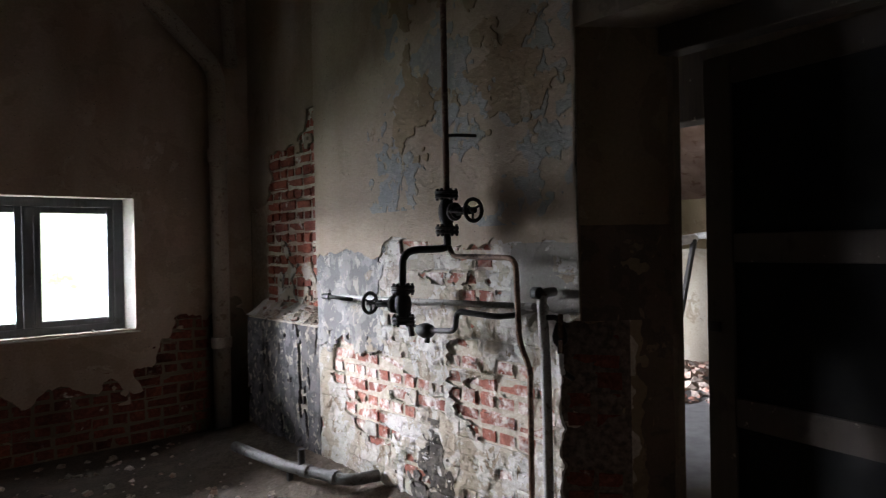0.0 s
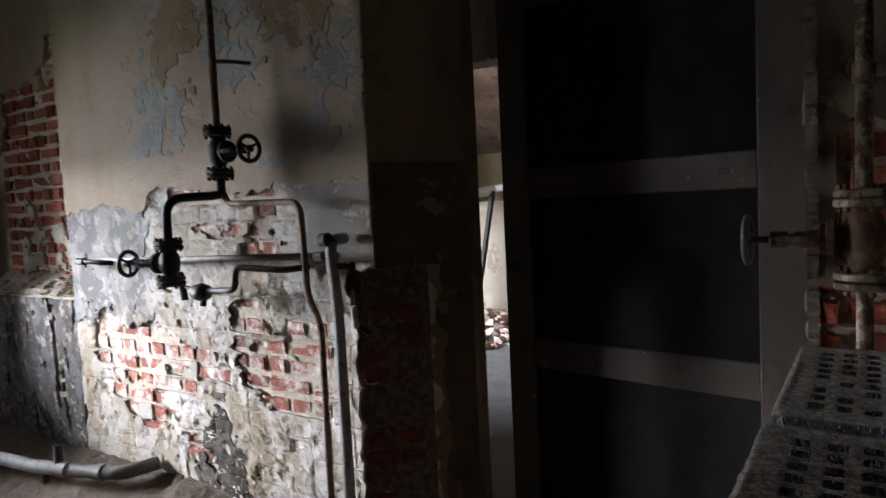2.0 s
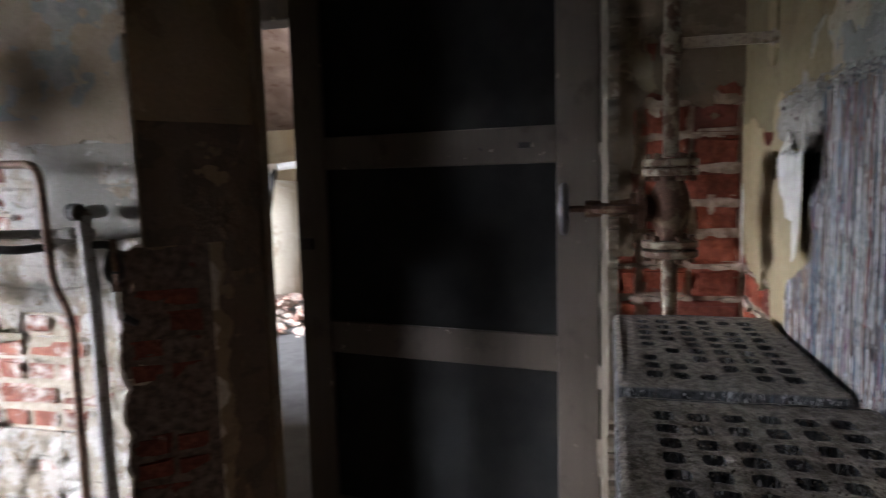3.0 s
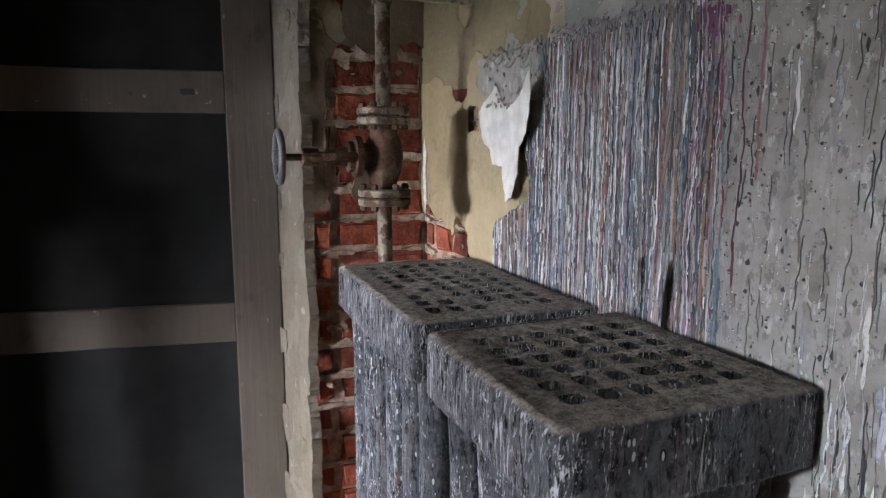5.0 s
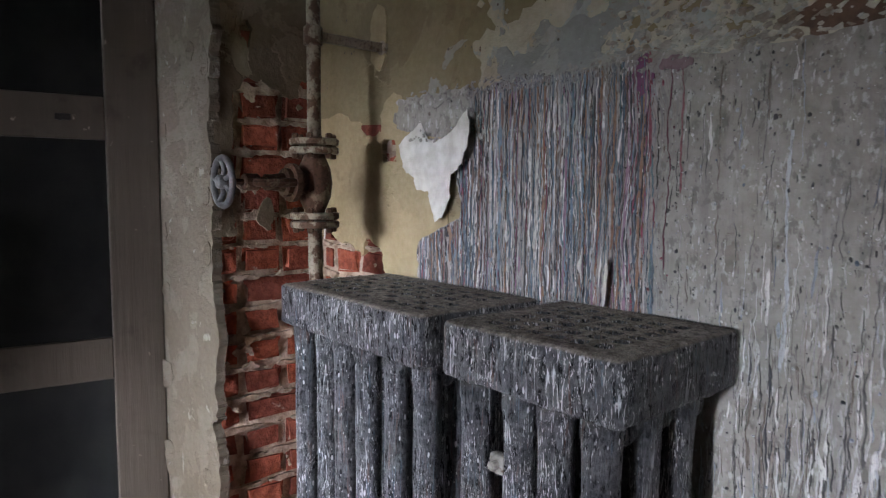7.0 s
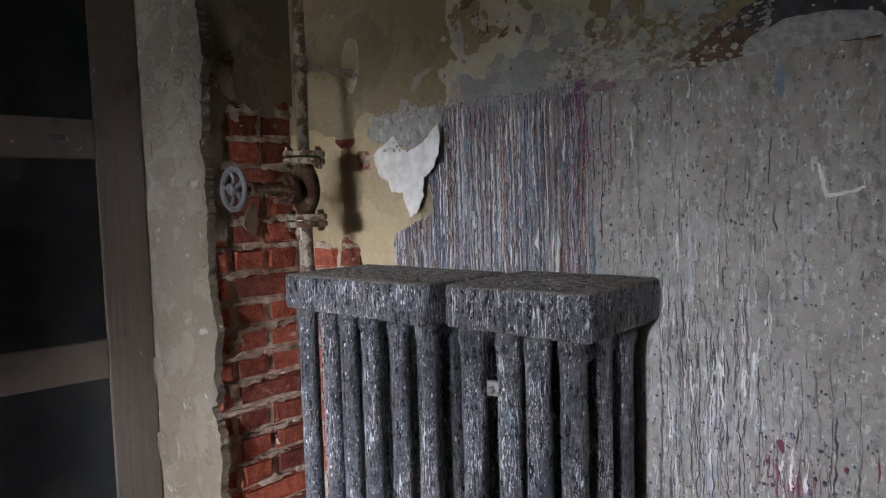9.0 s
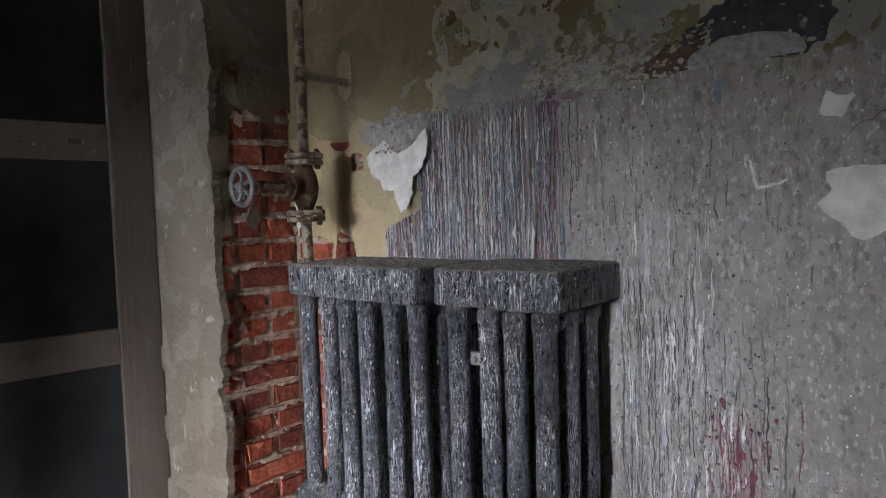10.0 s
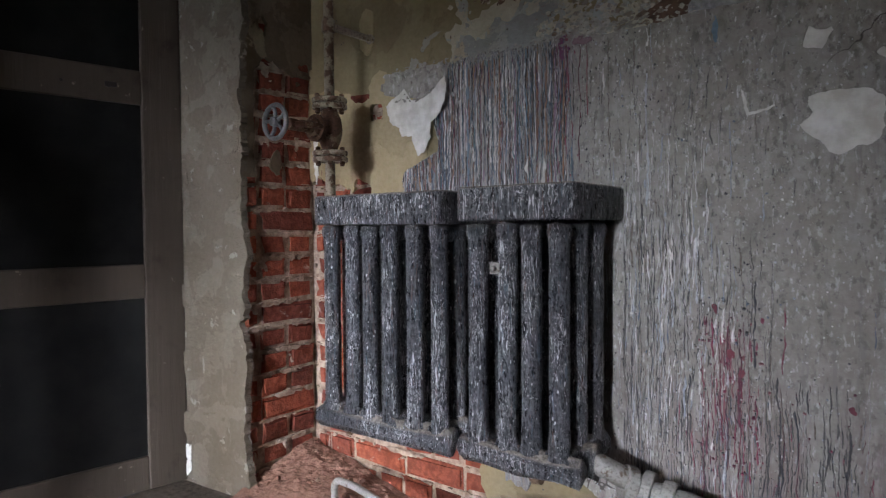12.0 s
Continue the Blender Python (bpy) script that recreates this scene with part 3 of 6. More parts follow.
def niche(u, v, d):
    return (NICHE - d, u, v)


def north(u, v, d):
    return (u, NORTH - d, v)


# ---- the room ----
SOUTH, EAST, NICHE, NORTH, WEST, TOP, BACK = -0.055, 1.98, 2.13, 4.85, -2.2, 3.4, 2.31
GAP = 0.012
floor = tagged(link("floor", boxed((WEST - 0.3, SOUTH - 0.3, -0.2), (BACK, NORTH + 0.3, 0)), FLOORMAT), "dark floor under dust and fallen plaster", "floor", kind="structure")
ceiling = tagged(link("ceiling", boxed((WEST - 0.3, SOUTH - 0.3, TOP), (BACK, NORTH + 0.3, TOP + 0.2)), CEILMAT), "unseen plastered ceiling, kept pale to bounce light", "ceiling", kind="structure")
ENTRY = (-0.74, 0.21, 2.08)
bm = bmesh.new()
for lo, hi in (((ENTRY[1], SOUTH - 0.3, 0), (BACK, SOUTH - GAP, TOP)), ((WEST - 0.3, SOUTH - 0.3, 0), (ENTRY[0], SOUTH - GAP, TOP)), ((ENTRY[0], SOUTH - 0.3, ENTRY[2]), (ENTRY[1], SOUTH - GAP, TOP))):
    box(bm, lo, hi)
wall_south = tagged(link("wall_south", bm, MORTAR_RED), "brick wall under drip-stained grey paint", "wall", kind="structure")
bm = bmesh.new()
for lo, hi in (((-1.3, -1.9, 0), (-1.15, SOUTH - 0.3, 2.6)), ((0.62, -1.9, 0), (0.77, SOUTH - 0.3, 2.6)), ((-1.3, -2.05, 0), (0.77, -1.9, 2.6))):
    box(bm, lo, hi)
tagged(link("wall_passage", bm, BROWN), "brown plaster walls of the dark passage", "wall", kind="structure")
tagged(link("floor_passage", boxed((-1.3, -2.05, -0.2), (0.77, SOUTH - 0.3, 0)), FLOORMAT), "dusty floor of the passage", "floor", kind="structure")
tagged(link("ceiling_passage", boxed((-1.3, -2.05, 2.6), (0.77, SOUTH - 0.3, 2.75)), CEILMAT), "low sooty ceiling of the passage", "ceiling", kind="structure")
# out of view; its pale coat serves as a reflector for the room
wall_west = tagged(link("wall_west", boxed((WEST - 0.3, SOUTH, 0), (WEST, NORTH, TOP)), CEILMAT), "unseen plaster wall, kept pale to bounce light", "wall", kind="structure")
wall_pier = tagged(link("wall_pier", boxed((EAST + GAP, SOUTH - GAP, 0), (BACK, 0.23 - GAP, TOP)), MORTAR_RED), "brick pier beside the door, plaster broken off", "wall", kind="structure")
HEAD = 2.16
wall_lintel = tagged(link("wall_lintel", prism([(EAST, 0.218), (BACK, 0.218), (BACK, 1.36), (EAST, 1.56)], HEAD, TOP), BROWN), "dark plastered wall over the doorway", "wall", kind="structure")
BROKEN = 1.04
SHELL = [(BACK, 1.33 + GAP), (BACK, NORTH + 0.3), (NICHE + GAP, NORTH + 0.3), (NICHE + GAP, 3.54), (EAST + GAP, 3.54)]
# below, the corner is cut to face away from the window and stay dark
wall_east = tagged(link("wall_east", merge(prism([(EAST + GAP, 1.645), (EAST + 0.155, 1.447)] + SHELL, 0, BROKEN), prism([(EAST + GAP, 1.55 + GAP)] + SHELL, BROKEN, TOP)), MORTAR),
                   "brick wall with whitewash and flaking plaster", "wall", kind="structure")
WX0, WX1, WZ0, WZ1, WIN1 = 0.05, 1.290, 0.795, 1.715, 1.252
bm = bmesh.new()
for lo, hi in (((WEST - 0.3, NORTH + GAP, 0), (WX0 - GAP, NORTH + 0.3, TOP)), ((WX1 + GAP, NORTH + GAP, 0), (NICHE + GAP, NORTH + 0.3, TOP)),
               ((WX0 - GAP, NORTH + GAP, 0), (WX1 + GAP, NORTH + 0.3, WZ0 - GAP)), ((WX0 - GAP, NORTH + GAP, WZ1 + GAP), (WX1 + GAP, NORTH + 0.3, TOP))):
    box(bm, lo, hi)
wall_north = tagged(link("wall_north", bm, BROWN), "dark brown plaster wall with bricks showing below the window", "wall", kind="structure")
bm = bmesh.new()
for lo, hi in (((WX0 - GAP, NORTH + 0.002, WZ0), (WX0, NORTH + 0.26, WZ1)),
               ((WX0 - GAP, NORTH + 0.002, WZ1), (WX1 + GAP, NORTH + 0.26, WZ1 + GAP)), ((WX0 - GAP, NORTH - 0.02, WZ0 - GAP), (WX1 + GAP, NORTH + 0.26, WZ0))):
    box(bm, lo, hi, 0.004)
bm = merge(bm, prism([(WX1, NORTH + 0.002), (WX1 + GAP, NORTH + 0.002), (WX1 + GAP, NORTH + 0.29), (WIN1, NORTH + 0.29), (WIN1, NORTH + 0.19)], WZ0, WZ1))
part("window_reveal", bm, WINDOWPLASTER, wall_north, "pale plastered reveal")


# coats of plaster and paint on the south wall
def bare_south(u, v):
    return u > 1.30 + 0.1 * fr(u, v, 4, 8) and v < 0.36 + max(0.0, u - 1.52) * 3.4 + 0.10 * fr(u, v, 5, 2) and v < 1.0 + 0.07 * fr(u, v, 9, 4)


def cream_field(u, v):
    if v < 0.36 or u > 1.4:
        low = min(0.36 + max(0.0, u - 1.52) * 3.4, 1.0) + 0.10 * fr(u, v, 6, 2) + 0.03 * fr(u, v, 22, 9)
        hole = 0.027 - max(abs(u - 1.672), abs(v - 1.226)) + 0.007 * fr(u, v, 20, 4)
        return max(min(v - low, -hole), (1.27 - u) + 0.05 * fr(u, v, 9, 6))
    return 1.0


PEELED = (((0.464, 1.122), (0.408, 1.130), (0.360, 1.123), (0.331, 1.109), (0.337, 1.022), (0.387, 1.008), (0.413, 0.997), (0.479, 1.062), (0.460, 1.079)),
          ((0.466, 1.262), (0.422, 1.251), (0.438, 1.213), (0.479, 1.224)), ((0.352, 1.198), (0.333, 1.202), (0.312, 1.190), (0.332, 1.175)))


def inside(u, v, corners):
    """How far (u, v) lies within a polygon; negative outside."""
    near, odd = 9.0, False
    for (a, b), (c, d) in zip(corners, corners[1:] + corners[:1]):
        t = max(0.0, min(1.0, ((u - a) * (c - a) + (v - b) * (d - b)) / ((c - a) ** 2 + (d - b) ** 2)))
        near = min(near, math.hypot(u - a - t * (c - a), v - b - t * (d - b)))
        if (b > v) != (d > v) and u < a + (c - a) * (v - b) / (d - b):
            odd = not odd
    return near if odd else -near


def drip_field(u, v):
    edge = 1.558 - 0.126 * max(0.0, min(1.0, (v - 1.03) / 0.05)) + 0.21 * max(0.0, min(1.0, (v - 1.235) / 0.035)) + 0.016 * fr(u, v, 14, 11) + 0.010 * fr(u, v, 45, 12)
    top = 1.336 + 0.010 * fr(u, v, 7, 13) + (0.012 if u > 0.95 else 0.004) * fr(u, v, 36, 14)
    foot = 0.34 if u > 1.2 else (0.14 + 0.10 * fr(u, v, 5, 15) if u > 0.7 else -1)
    hole = max(inside(u, v, p) for p in PEELED) + 0.0045 * fr(u, v, 45, 21) + 0.003 * fr(u, v, 110, 22) if u < 0.52 and v > 0.9 else -1.0
    return min(edge - u, top - v, v - foot, -hole, u - ENTRY[1] - 0.012 + 0.01 * fr(u, v, 12, 16))


def past_entry(u, v):
    """Positive outside the opening by which one comes in."""
    return max(ENTRY[0] - u, u - ENTRY[1], v - ENTRY[2])


layer("plaster_coat", lambda u, v: min(cream_field(u, v), past_entry(u, v)), WEST, EAST + GAP, 0.0, TOP, 0.02, south, 0.0, OLIVE, wall_south, 0.002, "olive distemper over cream plaster")
layer("flaked_coat", lambda u, v: min(0.20 + 0.3 * fr(u, v, 2.2, 31) + 0.26 * fr(u, v, 12, 32) + 0.2 * fr(u, v, 40, 37), 1.36 - u + 0.1 * fr(u, v, 8, 33), v - 1.30, 1.75 + 0.3 * fr(u, v, 2, 36) - v), 0.215, 1.5, 1.28, 2.2, 0.010, south, 0.0040, BLUEGREY, wall_south, 0.0012, "flaking blue-grey distemper")
layer("blue_band", lambda u, v: min(0.10 + 0.22 * fr(u, v, 8, 38) + 0.12 * fr(u, v, 30, 39), 1.355 - u + 0.03 * fr(u, v, 20, 40), u - 1.02, 1.425 - v + 0.12 * fr(u, v, 7, 43)), 1.0, 1.42, 1.325, 1.56, 0.007, south, 0.0062, BLUECOAT, wall_south, 0.0012, "blue-grey distemper over the dripped coat")
layer("cream_patch", lambda u, v: min(u - 1.47 + 0.03 * fr(u, v, 7, 41), 1.30 - v + 0.06 * fr(u, v, 6, 42), cream_field(u, v)), 1.36, EAST + GAP, 0.9, 1.45, 0.012, south, 0.002, CREAM, wall_south, 0.0008, "bare cream plaster")
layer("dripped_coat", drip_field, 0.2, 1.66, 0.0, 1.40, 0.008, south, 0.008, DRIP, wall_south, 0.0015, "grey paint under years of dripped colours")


def paint_runs(name, groups, material, parent, label, seed, thin=1.0):
    """Runs of thick paint on the south wall. A group: how many, where they start (u0, u1, v0, v1), their length, their width."""
    rnd = random.Random(seed)
    verts, faces = [], []
    for count, (u0, u1, v0, v1), (l0, l1), (w0, w1) in groups:
        for _ in range(count):
            u, v = rnd.uniform(u0, u1), rnd.uniform(v0, v1)
            length = l0 + (l1 - l0) * rnd.random() ** 1.8
            w = (w0 + (w1 - w0) * rnd.random() ** 2) * (0.55 if count == 1 else thin)
            length = min(length, v - 0.02)
            lift = 0.0082 + rnd.random() * 0.0024
            m = max(4, min(110, int(length / 0.007)))
            ph, prev = rnd.uniform(0, 50), None
            for k in range(m + 1):
                t = k / m
                z = v - length * t
                x = u + 0.006 * noise.noise(Vector((u * 30, z * 7, 0.3))) + 0.004 * noise.noise(Vector((ph, z * 20, 1.7))) + 0.0034 * noise.noise(Vector((ph, z * 62, 4.1)))
                if drip_field(x, z) < 0.002 or (x > 1.385 and z > 1.2) or noise.noise(Vector((ph, z * 13, 8.3))) > 0.42:
                    prev = None
                    continue
                half = w * max(0.2, 0.60 + 0.9 * noise.noise(Vector((ph, z * 34, 5))) + 0.5 * t ** 6) * (0.15 if k == 0 else (0.25 if k == m else 1.0))
                high = lift + min(half, 0.0016) * 0.35
                verts += [south(x - half, z, lift - 0.0012), south(x, z, high), south(x + half, z, lift - 0.0012)]
                b = len(verts) - 3
                if prev is not None:
                    faces += [(prev, b, b + 1, prev + 1), (prev + 1, b + 1, b + 2, prev + 2)]
                prev = b
    me = bpy.data.meshes.new(name)
    me.from_pydata(verts, [], [f[::-1] for f in faces])
    me.materials.append(material)
    ob = tagged(new(name, me), label, kind="stuff")
    attach(ob, parent)


def spatter(name, groups, material, parent, label, seed):
    """Drops of paint on the south wall: how many, (u0, u1, v0, v1), largest radius."""
    rnd = random.Random(seed)
    verts, faces = [], []
    for count, (u0, u1, v0, v1), big in groups:
        for _ in range(count):
            u, v, r = rnd.uniform(u0, u1), rnd.uniform(v0, v1), 0.0005 + big * rnd.random() ** 5.2
            if drip_field(u, v) < 0.004:
                continue
            tall, b, d = rnd.uniform(0.8, 1.7), len(verts), 0.0092 + rnd.random() * 0.0018
            if rnd.random() < 0.22:
                tall, r = rnd.uniform(2.5, 6), r * 0.55
            verts.append(south(u, v, d + r * 0.4))
            for k in range(7):
                a = 2 * math.pi * k / 7
                q = r * rnd.uniform(0.55, 1.3)
                verts.append(south(u + q * math.cos(a), v + q * tall * math.sin(a), d - 0.0025))
            faces += [(b, b + 1 + (k + 1) % 7, b + 1 + k) for k in range(7)]
    me = bpy.data.meshes.new(name)
    me.from_pydata(verts, [], faces)
    me.materials.append(material)
    ob = tagged(new(name, me), label, kind="stuff")
    attach(ob, parent)


paint_runs("paint_runs", [(460, (1.0, 1.58, 1.29, 1.36), (0.06, 1.0), (0.0009, 0.0048)), (900, (0.99, 1.58, 0.92, 1.33), (0.02, 0.35), (0.0007, 0.0040))],
           RUNS, wall_south, "runs of spilt paint in many colours", 21)
paint_runs("thin_runs", [(240, (0.58, 1.0, 0.40, 1.05), (0.004, 0.07), (0.0006, 0.0020)), (170, (0.52, 0.86, 0.30, 0.85), (0.02, 0.26), (0.0008, 0.0036)), (240, (0.70, 0.855, 0.30, 0.98), (0.02, 0.20), (0.0008, 0.0042)), (90, (0.62, 0.98, 0.9, 1.30), (0.01, 0.12), (0.0006, 0.0018)),
                         (360, (0.36, 0.84, 0.2, 0.55), (0.03, 0.34), (0.0009, 0.0046)), (50, (0.21, 0.6, 0.3, 1.2), (0.006, 0.05), (0.0006, 0.0016)), (45, (0.21, 0.4, 0.15, 0.50), (0.03, 0.3), (0.0007, 0.0022)),
                         (1, (0.664, 0.664, 1.201, 1.201), (0.083, 0.084), (0.0030, 0.0031)), (1, (0.615, 0.615, 1.194, 1.194), (0.05, 0.05), (0.0034, 0.0034)), (1, (0.563, 0.563, 1.11, 1.11), (0.07, 0.07), (0.0026, 0.0026)),
                         (1, (0.539, 0.539, 1.052, 1.052), (0.045, 0.045), (0.0034, 0.0034)), (1, (0.652, 0.652, 1.091, 1.091), (0.054, 0.054), (0.0030, 0.0030)), (1, (0.834, 0.834, 1.307, 1.307), (0.075, 0.075), (0.0034, 0.0034)),
                         (1, (0.895, 0.895, 1.31, 1.31), (0.25, 0.25), (0.0024, 0.0024)), (1, (0.823, 0.823, 0.69, 0.69), (0.40, 0.40), (0.0030, 0.0030)), (1, (0.787, 0.787, 0.75, 0.75), (0.42, 0.42), (0.0026, 0.0026)), (1, (0.812, 0.812, 0.70, 0.70), (0.22, 0.22), (0.0030, 0.0030)),
                         (1, (0.352, 0.352, 0.578, 0.578), (0.24, 0.24), (0.0036, 0.0036)), (1, (0.345, 0.345, 0.691, 0.691), (0.08, 0.08), (0.0026, 0.0026)), (1, (0.756, 0.756, 1.035, 1.035), (0.22, 0.22), (0.0030, 0.0030))],
           RUNS_NEAR, wall_south, "thin dark and white runs of paint", 26, 0.65)
paint_runs("pale_runs", [(170, (0.66, 0.92, 0.45, 1.08), (0.01, 0.14), (0.0007, 0.0028)), (150, (0.60, 0.85, 0.3, 0.9), (0.01, 0.14), (0.0008, 0.0036)), (120, (1.0, 1.56, 0.95, 1.34), (0.02, 0.3), (0.0008, 0.0024)), (30, (0.3, 0.7, 0.3, 1.2), (0.005, 0.05), (0.0008, 0.0024)),
                         (1, (0.798, 0.798, 1.336, 1.336), (0.42, 0.42), (0.0046, 0.0046)), (1, (0.786, 0.786, 1.336, 1.336), (0.16, 0.16), (0.0026, 0.0026)), (1, (0.613, 0.613, 1.087, 1.087), (0.17, 0.17), (0.0040, 0.0040)), (1, (0.733, 0.733, 0.79, 0.79), (0.17, 0.17), (0.0034, 0.0034)),
                         (1, (0.683, 0.683, 0.84, 0.84), (0.16, 0.16), (0.0030, 0.0030)), (1, (0.547, 0.547, 0.924, 0.924), (0.06, 0.06), (0.0034, 0.0034)), (1, (0.528, 0.528, 0.90, 0.90), (0.05, 0.05), (0.0030, 0.0030)), (1, (0.865, 0.865, 1.235, 1.235), (0.04, 0.04), (0.0052, 0.0052)), (1, (0.905, 0.905, 1.25, 1.25), (0.07, 0.07), (0.0052, 0.0052))],
           RUNS_WHITE, wall_south, "runs of white and pale blue paint", 22)
paint_runs("red_runs", [(2, (0.985, 1.030, 1.30, 1.33), (0.25, 0.6), (0.0030, 0.0050)), (1, (0.953, 0.953, 1.325, 1.325), (0.19, 0.19), (0.0036, 0.0036)), (1, (0.972, 0.972, 1.32, 1.32), (0.30, 0.30), (0.0026, 0.0026)), (70, (0.55, 0.67, 0.34, 0.66), (0.02, 0.22), (0.0010, 0.0036)), (26, (0.34, 0.75, 0.25, 0.52), (0.03, 0.2), (0.0010, 0.0030)), (26, (1.05, 1.5, 1.1, 1.33), (0.1, 0.4), (0.001, 0.003)), (1, (0.503, 0.503, 0.69, 0.69), (0.15, 0.15), (0.0030, 0.0030))],
           RUNS_RED, wall_south, "runs of wine-red paint", 23)
spatter("paint_spatter", [(5200, (0.50, 1.05, 0.1, 1.33), 0.0027), (900, (0.55, 0.85, 0.3, 0.7), 0.0036), (900, (0.21, 0.6, 0.1, 1.33), 0.0022), (1200, (1.0, 1.56, 0.3, 1.33), 0.0030)], RUNS_NEAR, wall_south, "drops of spilt paint", 24)
spatter("pale_spatter", [(2300, (0.4, 1.0, 0.1, 1.33), 0.0024), (160, (0.21, 0.5, 0.1, 1.3), 0.0022), (700, (1.0, 1.56, 0.3, 1.33), 0.0022)], RUNS_WHITE, wall_south, "pale drops of spilt paint", 25)
spatter("red_spatter", [(260, (0.54, 0.68, 0.30, 0.66), 0.0048), (120, (0.35, 0.60, 0.25, 0.52), 0.0040), (40, (0.96, 1.06, 0.9, 1.33), 0.004)], RUNS_RED, wall_south, "drops of wine-red paint", 27)


def splash(name, cu, cv, ru, rv, seed, colour, label):
    """A blot of paint with an uneven rim."""
    layer(name, lambda u, v: 1 - math.hypot((u - cu) / ru, (v - cv) / rv) + 0.75 * fr(u, v, 45, seed) + 0.4 * fr(u, v, 120, seed + 1), cu - ru * 1.6, cu + ru * 1.6, cv - rv * 1.6, min(cv + rv * 1.6, 1.345), 0.003, south, 0.0098, simple(name + "_paint", colour, tuple(c * 1.5 for c in colour), 60, 0.5), wall_south, 0.0006, label)


splash("purple_blot", 1.022, 1.312, 0.016, 0.026, 91, (0.10, 0.03, 0.075), "purple blot of paint")
splash("mauve_blot", 0.968, 1.322, 0.030, 0.009, 92, (0.15, 0.10, 0.115), "mauve blot of paint")
splash("blue_blot", 0.646, 1.288, 0.0055, 0.030, 93, (0.10, 0.15, 0.20), "faded blue blot of paint")
splash("grey_smear", 0.872, 1.042, 0.010, 0.032, 94, (0.16, 0.145, 0.13), "grey smear of paint")
for bu, bv, br in ((0.610, 0.572, 0.009), (0.642, 0.672, 0.007), (0.585, 0.530, 0.006), (0.38, 0.485, 0.008)):
    splash("red_blot", bu, bv, br, br * 1.3, 95, (0.11, 0.022, 0.035), "wine-red blot of paint")
layer("white_undercoat", lambda u, v: 1.0, 0.26, 0.52, 0.97, 1.28, 0.02, south, 0.005, PAPER, wall_south, 0.0004, "white undercoat where paint peeled")
def scrap_wear(u, v):
    return 0.35 + 0.55 * fr(u, v, 26, 97) + 0.3 * fr(u, v, 70, 98)


layer("dark_mural_scrap", lambda u, v: min(1 - math.hypot((u - 0.60) / 0.16, (v - 1.385) / 0.085) + 0.35 * fr(u, v, 14, 45), scrap_wear(u, v) + 0.4 * max(0.0, u - 0.56) / 0.1), 0.38, 0.86, 1.335, 1.52, 0.006, south, 0.0055, simple("navy_distemper", (0.022, 0.024, 0.03), (0.06, 0.062, 0.072), 40), wall_south, 0.0005, "navy scrap of an older coat")
layer("brown_scrap", lambda u, v: min(1 - abs(u - 0.735) / 0.075 - abs(v - 1.352) / 0.045 + 0.3 * fr(u, v, 24, 47), scrap_wear(v, u) + 0.15), 0.62, 0.86, 1.335, 1.42, 0.006, south, 0.0065, simple("red_brown_distemper", (0.065, 0.036, 0.025), (0.13, 0.075, 0.05), 40), wall_south, 0.0005)
layer("ribbed_scrap", lambda u, v: min(1 - math.hypot((u - 0.60) / 0.105, (v - 1.345) / 0.045) + 0.15 * fr(u, v, 14, 48), 0.5 + 0.6 * fr(u * 2.4, v * 0.7, 30, 99)), 0.48, 0.76, 1.338, 1.44, 0.005, south, 0.0072, simple("pale_blue_distemper", (0.20, 0.205, 0.21), (0.36, 0.365, 0.37), 90), wall_south, 0.0008)


def wall_chips(name, groups, place, material, parent, label, seed):
    """Curled chips of old paint, each standing a little off the wall: how many, (u0, u1, v0, v1), smallest and largest size."""
    r = random.Random(seed)
    verts, faces = [], []
    for count, (u0, u1, v0, v1), (s0, s1) in groups:
        for _ in range(count):
            u, v, s = r.uniform(u0, u1), v0 + (v1 - v0) * r.random() ** 1.6, s0 + (s1 - s0) * r.random() ** 2
            m, b, turn = r.randrange(5, 8), len(verts), r.uniform(0, 6)
            tu, tv, lift = r.uniform(-0.35, 0.35), r.uniform(-0.6, 0.15), r.uniform(0.004, 0.008)
            ring = [(s * r.uniform(0.55, 1.15) * math.cos(turn + k * 2 * math.pi / m), s * 0.75 * r.uniform(0.55, 1.15) * math.sin(turn + k * 2 * math.pi / m)) for k in range(m)]
            top = [max(0.001, lift + tu * a + tv * c) for a, c in ring]
            verts += [place(u + a, v + c, d) for (a, c), d in zip(ring, top)] + [place(u + a * 0.9, v + c * 0.9, max(d - 0.0016, -0.002)) for (a, c), d in zip(ring, top)]
            faces += [tuple(range(b + m - 1, b - 1, -1)), tuple(range(b + m, b + 2 * m))] + [(b + k, b + (k + 1) % m, b + m + (k + 1) % m, b + m + k) for k in range(m)]
    me = bpy.data.meshes.new(name)
    me.from_pydata(verts, [], faces)
    me.materials.append(material)
    attach(tagged(new(name, me), label, kind="stuff"), parent)


CHIPS = rubble_material("distemper_chips", (0.58, 0.54, 0.44), (0.44, 0.45, 0.42), (0.24, 0.17, 0.12))
wall_chips("paint_chips", [(420, (0.66, 1.10, 1.336, 1.45), (0.003, 0.012)), (240, (0.45, 1.36, 1.335, 1.62), (0.002, 0.009)), (130, (0.8, 1.0, 1.336, 1.40), (0.005, 0.014))], south, CHIPS, wall_south, "curled chips of cream and grey distemper", 61)
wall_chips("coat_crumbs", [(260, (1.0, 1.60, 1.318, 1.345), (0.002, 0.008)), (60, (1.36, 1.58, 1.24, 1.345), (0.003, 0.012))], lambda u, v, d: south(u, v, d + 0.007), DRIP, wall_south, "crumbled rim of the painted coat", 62)


